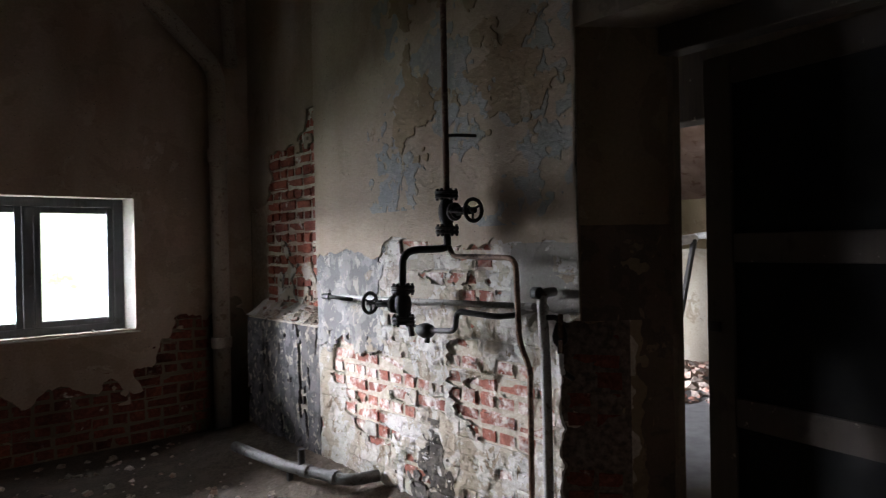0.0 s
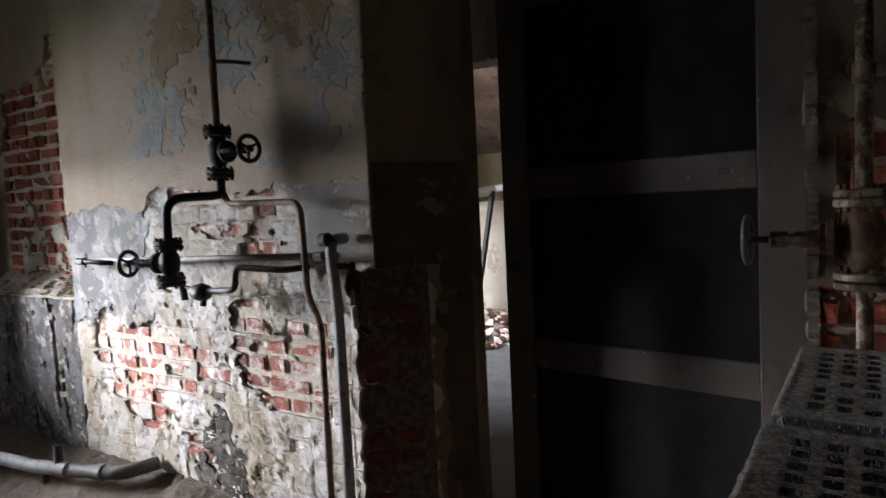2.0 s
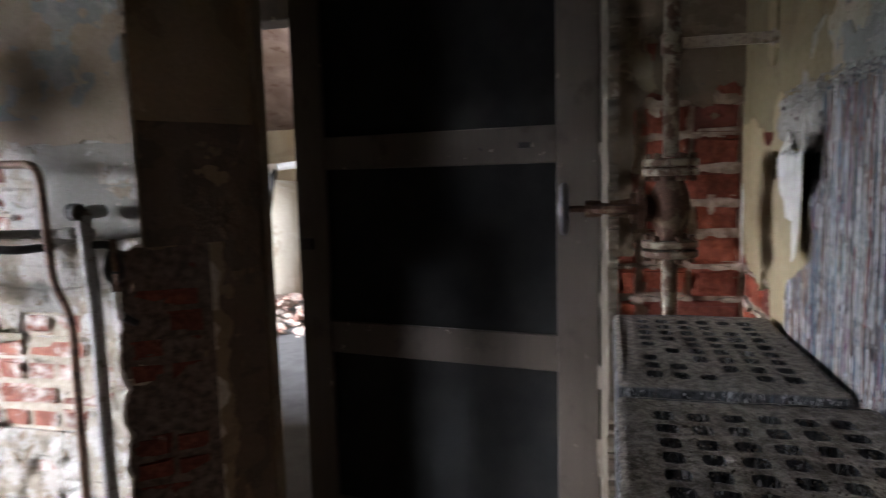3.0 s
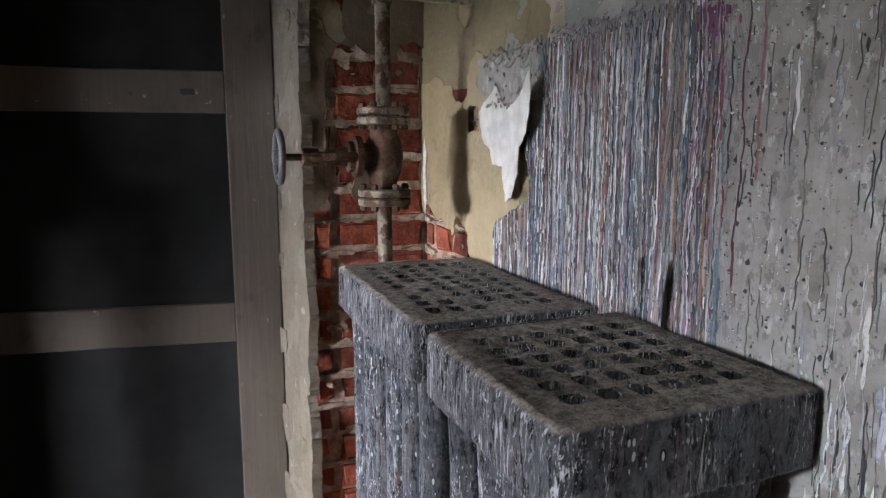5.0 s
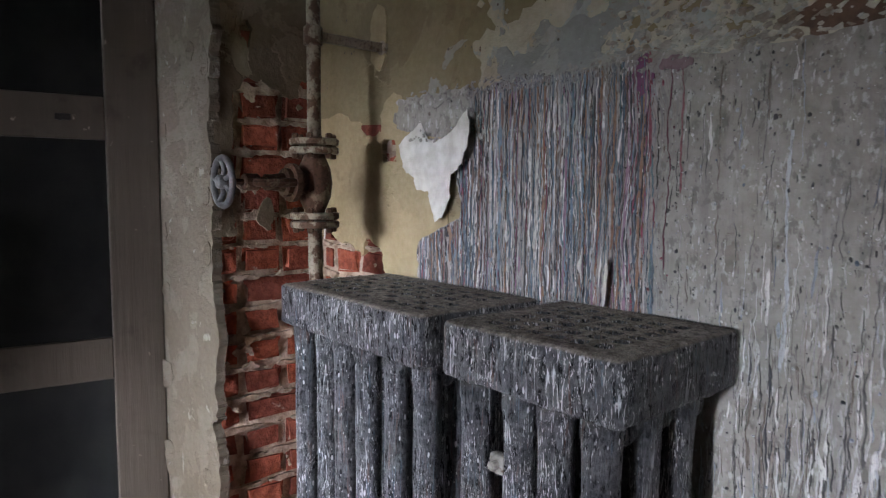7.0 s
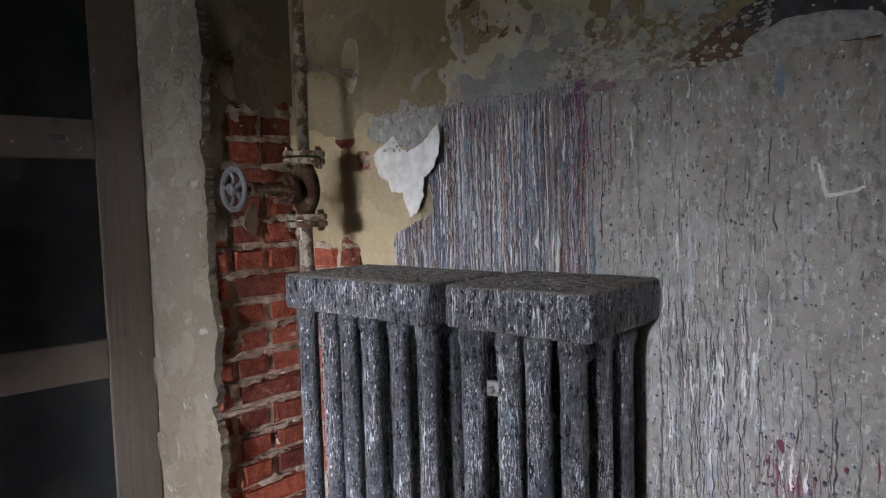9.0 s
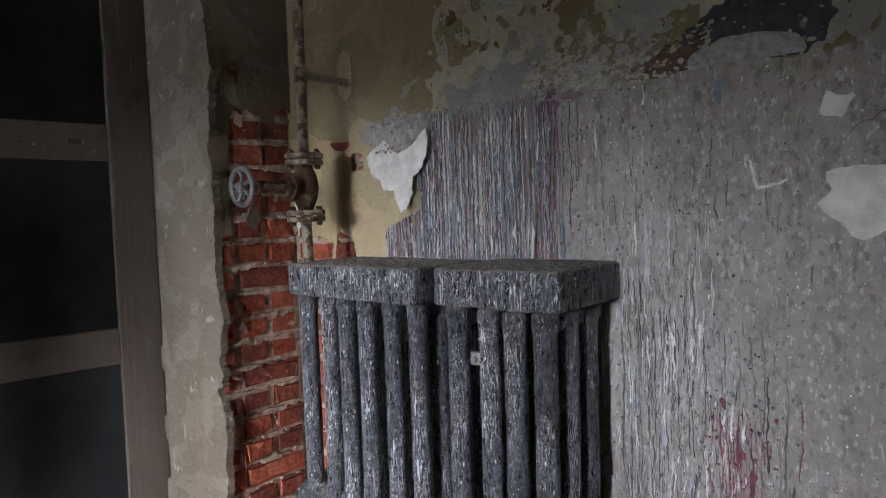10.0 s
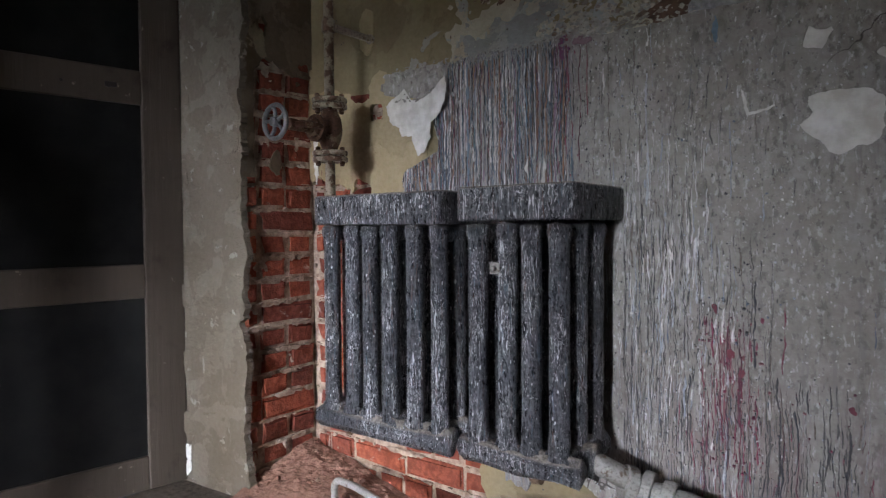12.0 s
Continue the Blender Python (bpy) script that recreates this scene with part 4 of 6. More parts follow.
# the pier beside the door
def pier_field(u, v):
    side = 0.185 + 0.02 * fr(u, v, 12, 51) - u
    upper = v - 1.44 - 0.16 * fr(u, v, 7, 52) - 0.05 * fr(u, v, 22, 53)
    patch = 0.02 - math.hypot(u - 0.10, (v - 1.10) * 0.7) + 0.05 * fr(u, v, 12, 54)
    return max(min(upper, 0.20 + 0.16 * fr(u, v, 6, 55)), patch, min(-side, v - 1.02))


layer("pier_plaster", pier_field, SOUTH, 0.232, 0.0, TOP, 0.011, east, 0.004, BROWN, wall_pier, 0.002, "brown plaster broken away from the bricks")


def joint(v):
    """1 in the middle of a bed joint, 0 a centimetre off it."""
    q = (v + 0.002) % 0.0765
    return max(0.0, 1 - min(q, 0.0765 - q) / 0.011)


layer("mortar_smear", lambda u, v: min(0.20 * joint(v) - 0.155 + 0.25 * max(0.0, v - 1.0) + 0.17 * fr(u, v, 11, 56) + 0.12 * fr(u, v, 40, 57), -pier_field(u, v) + 0.02), SOUTH, 0.225, 0.0, 1.6, 0.006, east, -0.001, MORTAR_RED, wall_pier, 0.004, "lime mortar smeared over the bricks")
layer("mortar_smear", lambda u, v: min(0.20 * joint(v) - 0.155 + 0.15 * fr(u, v, 13, 58) + 0.12 * fr(u, v, 40, 59), -cream_field(u, v) + 0.01), 1.24, EAST, 0.0, 1.3, 0.007, south, -0.002, MORTAR_RED, wall_south, 0.004, "lime mortar smeared over the bricks")


def right_reveal(u, v, d):
    return (u, 0.232 + (u - EAST) * 0.06 + d, v)


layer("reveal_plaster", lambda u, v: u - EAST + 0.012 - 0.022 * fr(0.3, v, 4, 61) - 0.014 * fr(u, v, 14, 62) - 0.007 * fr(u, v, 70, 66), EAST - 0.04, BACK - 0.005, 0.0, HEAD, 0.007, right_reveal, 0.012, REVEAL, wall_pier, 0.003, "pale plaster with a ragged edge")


def left_reveal(u, v, d):
    t = Vector((BACK - EAST, -0.22)).normalized()
    return (EAST + t.x * u + t.y * d, 1.55 + t.y * u - t.x * d, v)


layer("splay_plaster", lambda u, v: max(v - BROKEN - 0.02 * fr(u, v, 9, 63), u - 0.20 - 0.035 * fr(u, v, 5, 64) - 0.03 * fr(u, v, 18, 65)), 0.0, 0.396, 0.0, HEAD, 0.014, left_reveal, 0.0, SPLAY, wall_east, 0.003, "smoke-brown plaster on the splayed reveal")
layer("splay_dado", lambda u, v: min(1.405 - v + 0.004 * fr(u, v, 9, 131), 0.20 + 0.28 * fr(u, v, 7, 132) + 0.12 * fr(u, v, 28, 133), max(v - BROKEN, u - 0.24 - 0.04 * fr(u, v, 8, 134))), 0.004, 0.39, 0.0, 1.42, 0.010, left_reveal, 0.005, SPLAYDARK, wall_east, 0.003, "darker paint flaking off the foot of the reveal")


# the wall with the valves
def upper_field(u, v):
    return v - 1.345 - (0.06 * fr(u, v, 3, 71) if u > 1.95 else 0.0) - 0.02 * fr(u, v, 16, 72) + 0.05 * (u > 2.85)


def corner_break(u, v):
    """Negative where the corner of the wall has broken away."""
    return max(u - 1.648 - 0.02 * fr(u, v, 11, 68), v - BROKEN - 0.02 * fr(u, v, 14, 69))


def chamfer(u, v, d):
    """Along the broken corner, from the wall towards the doorway."""
    return (EAST + GAP + 0.5855 * u - 0.8107 * d, 1.645 - 0.8107 * u - 0.5855 * d, v)


def grey_field(u, v):
    return min(min(u - 2.86, 3.60 - u, v - 0.80, 1.36 - v) + 0.09 * fr(u, v, 6, 73) + 0.04 * fr(u, v, 24, 74), 0.17 + 0.3 * fr(u, v, 9, 80) + 0.1 * fr(u, v, 34, 90))


def plate_field(u, v):
    return min(1.90 - u, v - 1.07 + 0.3 * max(0, u - 1.75), 1.40 - v) + 0.010 * fr(u, v, 12, 75) + 0.006 * fr(u, v, 40, 70)


BOND = {}
for course, start, length in courses(1.68, 3.53, 0.02, 1.40, 3):
    BOND.setdefault(course, []).append((start, start + length, random.Random(course * 97 + int(start * 1000)).uniform(-1, 1)))


def bonded(u, v):
    """The brick under a spot: its own chance between -1 and 1, and how near the spot lies to a joint (0 to 1)."""
    for lo, hi, own in BOND.get(int(v / COURSE), ()):
        if lo - 0.006 <= u <= hi + 0.006:
            return own, max(joint(v), 1 - min(u - lo + 0.006, hi + 0.006 - u) / 0.012)
    return 0.4, joint(v)


def render_field(u, v):
    bias = 0.22
    for cu, cv, ru, rv, w in ((3.03, 0.65, 0.48, 0.22, 0.42), (1.98, 0.64, 0.40, 0.19, 0.48), (2.30, 1.33, 0.45, 0.09, 0.36), (2.95, 0.38, 0.3, 0.10, 0.26), (1.98, 1.18, 0.16, 0.08, 0.34), (2.2, 0.85, 0.12, 0.06, 0.3), (2.45, 0.18, 0.2, 0.16, 0.3)):
        bias -= 1.15 * w * max(0.0, min(1.0, 1.35 - math.hypot((u - cu) / ru, (v - cv) / rv)))
    own, seam = bonded(u, v)
    return min(bias + 0.24 * own + 0.10 * max(0.0, seam) + 0.13 * fr(u, v, 3.4, 76) + 0.06 * fr(u, v, 16, 85) + 0.04 * fr(u, v, 45, 77), corner_break(u, v))


def coated(u, v, d):
    """The whitewash follows the bricks under it, and sinks in at their joints."""
    own, seam = bonded(u, v)
    return east(u, v, d - 0.0045 * max(0.0, seam) ** 2 + 0.002 * own)


def bare_east(u, v):
    return not (upper_field(u, v) > 0.03 or grey_field(u, v) > 0.03 or plate_field(u, v) > 0.03)


layer("upper_plaster", upper_field, 1.55, 3.542, 1.2, TOP, 0.016, east, 0.014, BEIGE, wall_east, 0.002, "beige distemper with blue-grey patches")
layer("grey_coat", grey_field, 2.70, 3.542, 0.7, 1.42, 0.012, east, 0.009, GREYCOAT, wall_east, 0.003, "flaking grey oil paint")
layer("grey_plate", plate_field, 1.55, 1.95, 1.0, 1.345, 0.012, east, 0.010, PLATE, wall_east, 0.001, "smooth grey patch of plaster")
layer("whitewash_coat", render_field, 1.55, 3.542, 0.0, 1.42, 0.009, coated, 0.004, RENDER, wall_east, 0.011, "rough whitewashed render")

layer("damp_patch", lambda u, v: 0.10 - 0.30 * abs((u - 2.47) / 0.26) ** 2 - 0.8 * max(0.0, v - 0.20) + 0.30 * fr(u, v, 7, 88) + 0.16 * fr(u, v, 24, 89), 1.9, 3.1, 0.0, 0.5, 0.010, coated, 0.006, DAMP, wall_east, 0.006, "dark damp plaster at the foot")
# what is left of the blue-grey coat, and the ochre under it
layer("blue_remnant", lambda u, v: min(-0.01 + 0.34 * fr(u, v, 2.6, 101) + 0.18 * fr(u, v, 9, 102) + 0.08 * fr(u, v, 30, 103), 2.80 - u + 0.30 * fr(u, v, 3, 104) + 0.08 * fr(u, v, 14, 110), v - 1.52 + 0.5 * max(0.0, 2.3 - u) - 0.3 * max(0.0, 2.0 - u)), 1.56, 2.95, 1.42, TOP, 0.013, east, 0.0165, BLUECOAT, wall_east, 0.0020, "blue-grey remnants of distemper")
layer("ochre_remnant", lambda u, v: min(-0.04 + 0.36 * fr(u, v, 3.4, 105) + 0.15 * fr(u, v, 12, 106) + 0.06 * fr(u, v, 36, 107), 2.72 - u + 0.05 * fr(u, v, 8, 108), v - 1.75), 1.56, 2.8, 1.65, TOP, 0.013, east, 0.0190, OCHRE, wall_east, 0.0020, "ochre patches of an older coat")


def niche_field(u, v):
    return v - (2.45 - 0.60 * (u - 3.54)) + 0.25 * fr(u, v, 3, 78) + 0.06 * fr(u, v, 14, 79)


layer("niche_plaster", niche_field, 3.54, NORTH, 0.8, TOP, 0.025, niche, 0.010, BEIGE, wall_east, 0.003)
layer("niche_whitewash", lambda u, v: -0.02 + 0.25 * fr(u, v, 6, 81) + 0.1 * fr(u, v, 19, 82) - max(0, v - 1.15) * 0.5, 3.54, 4.4, 0.85, 1.4, 0.012, niche, 0.003, RENDER, wall_east, 0.003)
wall_ledge = tagged(link("wall_ledge", boxed((EAST + GAP, 3.542, 0), (NICHE + GAP, 4.60, 0.85)), MORTAR), "low masonry ledge in slate-grey flaking paint", "ledge", kind="structure")
layer("slate_coat", lambda u, v: 0.14 + 0.32 * fr(u, v * 0.22, 13, 83) + 0.1 * fr(u, v, 20, 84), 3.542, 4.60, 0.0, 0.85, 0.012, east, 0.004, DADO, wall_ledge, 0.003, "slate-grey paint in long flakes")
layer("ledge_top", lambda u, v: 0.16 - max(0.0, u - 0.02) * 0.2 + 0.10 * fr(u, v, 9, 109), -0.012, NICHE + GAP - EAST, 3.545, 4.62, 0.010, lambda u, v, d: (EAST + u, v, 0.862 + 0.75 * max(0.0, u) ** 1.1 + d), 0.003, RENDER, wall_ledge, 0.012, "crumbling sloped plaster top")
part("ledge_bed", prism([(EAST + 0.014, 3.546), (NICHE + GAP - 0.002, 3.546), (NICHE + GAP - 0.002, 4.598), (EAST + 0.014, 4.598)], 0.85, 0.862), MORTAR, wall_ledge)


wall_chips("render_chips", [(320, (2.0, 3.5, 0.75, 1.42), (0.003, 0.014)), (420, (1.70, 3.5, 0.02, 0.8), (0.003, 0.015))], lambda u, v, d: east(u, v, d + 0.002), rubble_material("whitewash_chips", (0.62, 0.60, 0.56), (0.50, 0.45, 0.37), (0.34, 0.29, 0.23)), wall_east, "crumbs and chips of whitewashed render", 63)
wall_chips("ledge_chips", [(70, (3.56, 4.55, 0.1, 0.85), (0.004, 0.018))], lambda u, v, d: east(u, v, d + 0.003), DADO, wall_ledge, "chips of slate paint lifting off", 64)
wall_chips("ledge_rubble", [(120, (3.56, 4.5, 0.0, 0.14), (0.005, 0.022))], lambda u, v, d: (EAST + v, u, 0.866 + 0.75 * abs(v) ** 1.1 + d), CHIPS, wall_ledge, "fallen plaster chips on the ledge", 65)


# the window wall
def north_field(u, v):
    if WX0 - 0.001 < u < WX1 + 0.001 and WZ0 - 0.001 < v < WZ1 + 0.001:
        return -min(u - WX0 + 0.001, WX1 + 0.001 - u, v - WZ0 + 0.001, WZ1 + 0.001 - v)
    return v - (0.42 + 0.45 * max(0.0, min(1.0, (u - 1.2) / 0.5))) + 0.3 * fr(u, v, 2.2, 86) + 0.08 * fr(u, v, 12, 87)


layer("window_wall_plaster", north_field, WEST, NICHE, 0.0, TOP, 0.0245, north, 0.004, NORTHCOAT, wall_north, 0.003, "smoke-brown plaster")

window_1 = tagged(new("window_1"), "two-light grey wooden window, dusty panes", "window", kind="structure")
window_1.matrix_basis = Matrix.Translation((0.67, NORTH + 0.2, WZ0))
Y0, Y1 = NORTH + 0.19, NORTH + 0.255
bm = bmesh.new()
for lo, hi in (((WX0, Y0, WZ0), (WX0 + 0.085, Y1, WZ1)), ((WIN1 - 0.064, Y0, WZ0), (WIN1, Y1, WZ1)), ((WX0 + 0.085, Y0, WZ1 - 0.062), (WIN1 - 0.064, Y1, WZ1)), ((WX0 + 0.085, Y0, WZ0), (WIN1 - 0.064, Y1, WZ0 + 0.05))):
    box(bm, lo, hi, 0.005)
part("window_frame", bm, FRAMEWOOD, window_1)
part("mullion", boxed((0.635, Y0 - 0.012, WZ0 + 0.05), (0.705, Y1, WZ1 - 0.062), 0.006), FRAMEWOOD, window_1)
for a, b in ((WX0 + 0.085, 0.635), (0.705, WIN1 - 0.064)):
    bm = bmesh.new()
    z0, z1 = WZ0 + 0.05, WZ1 - 0.062
    for lo, hi in (((a, Y0 + 0.01, z0), (a + 0.04, Y1 - 0.01, z1)), ((b - 0.04, Y0 + 0.01, z0), (b, Y1 - 0.01, z1)), ((a + 0.04, Y0 + 0.01, z0), (b - 0.04, Y1 - 0.01, z0 + 0.04)), ((a + 0.04, Y0 + 0.01, z1 - 0.04), (b - 0.04, Y1 - 0.01, z1))):
        box(bm, lo, hi, 0.004)
    sash = part("sash", bm, FRAMEWOOD, window_1)
    pane = part("pane", boxed((a + 0.04, Y0 + 0.03, z0 + 0.04), (b - 0.04, Y0 + 0.034, z1 - 0.04)), GLASS, sash)
    pane.visible_shadow = False
backdrop = tagged(link("backdrop", boxed((-9, 12.0, -3), (10, 12.1, 9)), BACKDROP), "bright overcast sky and pale foliage outdoors", "backdrop", kind="structure")
tagged(link("ground", boxed((-60, NORTH + 0.3, -0.9), (60, 70, -0.8)), simple("grass", (0.05, 0.08, 0.03), (0.09, 0.12, 0.05), 3, 0.9)), "grass outside the window", "ground", kind="structure")

# ---- the doorway and the door ----
door_frame = tagged(link("door_frame", boxed((BACK - 0.075, 0.27, 2.052), (BACK + 0.02, 1.36, HEAD), 0.006), DOORPAINT), "brown wooden head of the door frame", "door frame", kind="structure")
part("jamb", boxed((BACK - 0.03, 1.325, 0), (BACK + 0.02, 1.36, 2.052), 0.004), BROWN, door_frame)
HINGE, SWING, LEAF, TALL = (2.285, 0.262), 8.4, 1.02, 2.035
door_1 = tagged(new("door_1"), "taupe panelled door with black panels, ajar", "door", kind="structure")
door_1.matrix_basis = pose(HINGE[0], HINGE[1], 0.008, 0, 0, 90 - SWING)


def door_part(name, lo, hi, material, bevel=0.004, label=""):
    """In the leaf's own measures: along the leaf, through it, up."""
    bm = boxed(lo, hi, bevel)
    bmesh.ops.transform(bm, matrix=door_1.matrix_basis, verts=bm.verts)
    return part(name, bm, material, door_1, label)


RAILS = ((0.0, 0.11), (0.627, 0.737), (1.247, 1.355), (1.92, TALL))
door_part("stile", (0.0, -0.02, 0), (0.125, 0.02, TALL), DOORPAINT)
door_part("stile", (LEAF - 0.115, -0.02, 0), (LEAF, 0.02, TALL), DOORPAINT)
for a, b in RAILS:
    door_part("rail", (0.125, -0.018, a), (LEAF - 0.115, 0.018, b), DOORPAINT)
for (a, b), (c, d) in zip(RAILS, RAILS[1:]):
    door_part("panel", (0.12, -0.006, b - 0.006), (LEAF - 0.11, 0.006, c + 0.006), DOORPANEL, 0.0, "black sheet panel")
door_part("keyhole", (0.20, 0.017, 1.292), (0.235, 0.024, 1.308), BLACK, 0.002)
door_part("latch", (LEAF - 0.06, 0.018, 0.98), (LEAF - 0.02, 0.034, 1.02), BLACK, 0.003)
for k, a in enumerate((0.45, 0.62)):
    door_part("nail_head", (0.22 + 0.13 * k, 0.018, 1.29), (0.228 + 0.13 * k, 0.022, 1.298), BLACK, 0.001)

# ---- pipes and valves ----
def cylinder(a, b, r, seg=14):
    a, b = Vector(a), Vector(b)
    m = Matrix.Translation(a) @ (b - a).to_track_quat("Z", "Y").to_matrix().to_4x4()
    l = (b - a).length
    c = min(0.0025, l * 0.2)
    return lathe([(r - c, 0), (r, c), (r, l - c), (r - c, l)], m, seg)


def flanged_valve(place, stem, mats, label, wheel_r=0.046, half=0.078, reach=0.195, arms=3, rim=0.0085):
    """A flanged stop valve on an upright pipe; stem: the way that the spindle points."""
    iron, flange_mat, wheel_mat = mats
    root = thing("stop_valve", place, label, "valve")
    p, s = Vector(place), Vector(stem).normalized()
    up = Vector((0, 0, 1))
    turn = s.to_track_quat("Z", "Y").to_matrix().to_4x4()
    body = lathe([(0.020, -half), (0.022, -half + 0.02), (0.034, -0.03), (0.038, 0), (0.034, 0.03), (0.022, half - 0.02), (0.020, half)], Matrix.Translation(p), 18)
    part("body", body, iron, root, smooth=True)
    for side in (-1, 1):
        base = p + up * (half * side)
        for k in (0, 1):
            lo = base + up * (0.018 * k - 0.017)
            f = part("flange", cylinder(lo, lo + up * 0.0145, 0.052, 22), flange_mat, root)
        for a in range(6):
            ang = a * math.pi / 3 + 0.3
            q = base + Vector((math.cos(ang), math.sin(ang), 0)) * 0.041
            part("bolt", cylinder(q - up * 0.027, q + up * 0.026, 0.0072, 6), iron, root)
    m = Matrix.Translation(p) @ turn
    part("bonnet", lathe([(0.026, 0.01), (0.026, 0.045), (0.040, 0.048), (0.040, 0.060), (0.030, 0.062), (0.030, 0.072), (0.020, 0.075), (0.016, 0.100)], m, 16), iron, root, smooth=False)
    side = turn.to_3x3() @ Vector((1, 0, 0))
    bm = merge(*[tubed([p + s * 0.06 + side * 0.028 * k, p + s * 0.085 + side * 0.038 * k, p + s * 0.125 + side * 0.032 * k, p + s * 0.145 + side * 0.004 * k], 0.0095, 8, 0.012) for k in (-1, 1)],
               cylinder(p + s * 0.128, p + s * 0.160, 0.017, 12), cylinder(p + s * 0.09, p + s * 0.115, 0.017, 10))
    part("yoke", bm, iron, root)
    part("spindle", cylinder(p + s * 0.05, p + s * reach, 0.0068, 10), iron, root)
    mw = Matrix.Translation(p + s * (reach - 0.004)) @ turn
    spokes = []
    for k in range(arms):
        a = 2 * math.pi * k / arms + 0.5
        d = mw.to_3x3() @ Vector((math.cos(a), math.sin(a), 0))
        c = mw.translation
        spokes.append(tubed([c + d * 0.008, c + d * (wheel_r * 0.55) - s * 0.006, c + d * (wheel_r - 0.004)], 0.0052, 8, 0.01))
    part("handwheel", merge(torus(mw, wheel_r, rim), cylinder(mw.translation - s * 0.010, mw.translation + s * 0.012, 0.0135, 12), *spokes), wheel_mat, root, smooth=True)
    return root


def pipe(name, points, r, mat, label, bend=0.04, rough=0.0, collars=(), kind_name="pipe"):
    root = thing(name, points[0], label, kind_name)
    part("pipe", tubed(points, r, 16, bend, rough), mat, root, smooth=True)
    for a, b, k in collars:
        part("collar", cylinder(a, b, r * k, 18), mat, root)
    return root


RX, RY = 1.695, 0.128
flanged_valve((RX, RY, 1.149), (0.0, 1.0, 0.0), (RUST, RUSTY, WHEEL), "rusty flanged stop valve with silver handwheel", reach=0.205, arms=5, rim=0.0068)
riser = pipe("riser_pipe", [(RX, RY, 1.245), (RX + 0.006, RY - 0.004, TOP)], 0.0145, RUSTY, "flaking cream riser pipe beside the radiator",
             collars=(((RX + 0.001, RY, 1.435), (RX + 0.001, RY, 1.475), 1.35),))
part("bracket_arm", merge(boxed((RX - 0.006, SOUTH, 1.446), (RX + 0.006, RY - 0.014, 1.466), 0.002), cylinder((RX, SOUTH, 1.456), (RX, SOUTH + 0.010, 1.456), 0.016, 14)), SOIL, riser, "flat iron wall bracket")
layer("bracket_pad", lambda u, v: 1 - math.hypot((u - 1.712) / 0.030, (v - 1.488) / 0.075) + 0.3 * fr(u, v, 20, 123), 1.66, 1.76, 1.38, 1.60, 0.006, south, 0.006, CREAM, wall_south, 0.002, "plaster patch round the pipe bracket")
pipe("feed_pipe", [(RX, RY, 1.055), (RX, RY, 0.93), (RX - 0.05, RY + 0.0, 0.845), (RX - 0.09, RY, 0.84)], 0.0145, RUSTY, "flaking cream feed pipe into the radiator", 0.05)

VX, VY = 1.85, 2.168
flanged_valve((VX, VY, 1.485), (-0.05, -1.0, 0.0), (BLACK, BLACK, BLACK), "black iron flanged stop valve on the riser", reach=0.185)
r2 = pipe("riser_pipe", [(VX, VY, 1.58), (VX + 0.004, VY + 0.004, TOP)], 0.0135, RUST, "thin brown riser pipe up the wall")
part("bracket_arm", tubed([(VX, VY, 1.822), (VX + 0.03, VY - 0.04, 1.822), (EAST - 0.01, VY - 0.075, 1.822)], 0.0075, 8), BLACK, r2)
LX, LY = 1.70, 2.30
pipe("branch_pipe", [(VX, VY, 1.39), (VX, VY, 1.333), (VX - 0.02, VY + 0.02, 1.325), (LX, LY, 1.322), (LX, LY, 1.16)], 0.0165, BLACK, "black bent branch pipe under the valve", 0.07)
flanged_valve((LX, LY, 1.083), (-0.22, 0.97, 0.0), (BLACK, BLACK, BLACK), "black iron stop valve with spoked handwheel", half=0.068, reach=0.205)
pipe("grey_pipe", [(1.91, 1.655, 1.092), (1.91, 3.30, 1.060)], 0.0128, GREYPIPE, "grey horizontal pipe along the bricks", collars=(((1.91, 1.72, 1.0907), (1.91, 1.76, 1.09), 1.3),))
pipe("iron_bar", [(1.885, 3.02, 1.058), (1.90, 3.36, 1.062), (1.975, 3.40, 1.062)], 0.011, BLACK, "short black iron rod in the wall", 0.02, collars=(((1.893, 3.26, 1.06), (1.897, 3.34, 1.061), 1.5),))
pipe("thin_pipe", [(VX, VY - 0.01, 1.335), (VX, VY - 0.035, 1.292), (VX, 1.76, 1.285), (VX, 1.748, 0.95), (VX, 1.694, 0.865), (VX, 1.698, 0.0)], 0.0115, COPPER, "thin brown pipe bent down to the floor", 0.05)
down = pipe("down_pipe", [(1.955, 1.660, 1.150), (1.86, 1.640, 1.150), (1.86, 1.622, 0.9), (1.862, 1.618, 0.0)], 0.0195, GREYPIPE, "grey-brown down pipe to the floor", 0.045)
part("end_cap", cylinder((1.845, 1.665, 1.152), (1.845, 1.632, 1.152), 0.024, 16), BLACK, down)
tap = pipe("stub_pipe", [(1.97, 1.86, 1.045), (1.86, 1.87, 1.045), (1.84, 2.105, 1.055), (1.84, 2.115, 0.968), (1.838, 2.34, 0.955)], 0.0125, BLACK, "black stub pipe ending in a small tap", 0.035)
part("tap_body", lathe([(0.016, 0), (0.031, 0.012), (0.037, 0.04), (0.029, 0.08), (0.018, 0.10)], Matrix.Translation((1.838, 2.275, 0.953)) @ pose(0, 0, 0, -90, 0, 0), 14), BLACK, tap, smooth=True)
part("tap_spout", cylinder((1.838, 2.30, 0.955), (1.83, 2.302, 0.900), 0.013, 12), BLACK, tap)
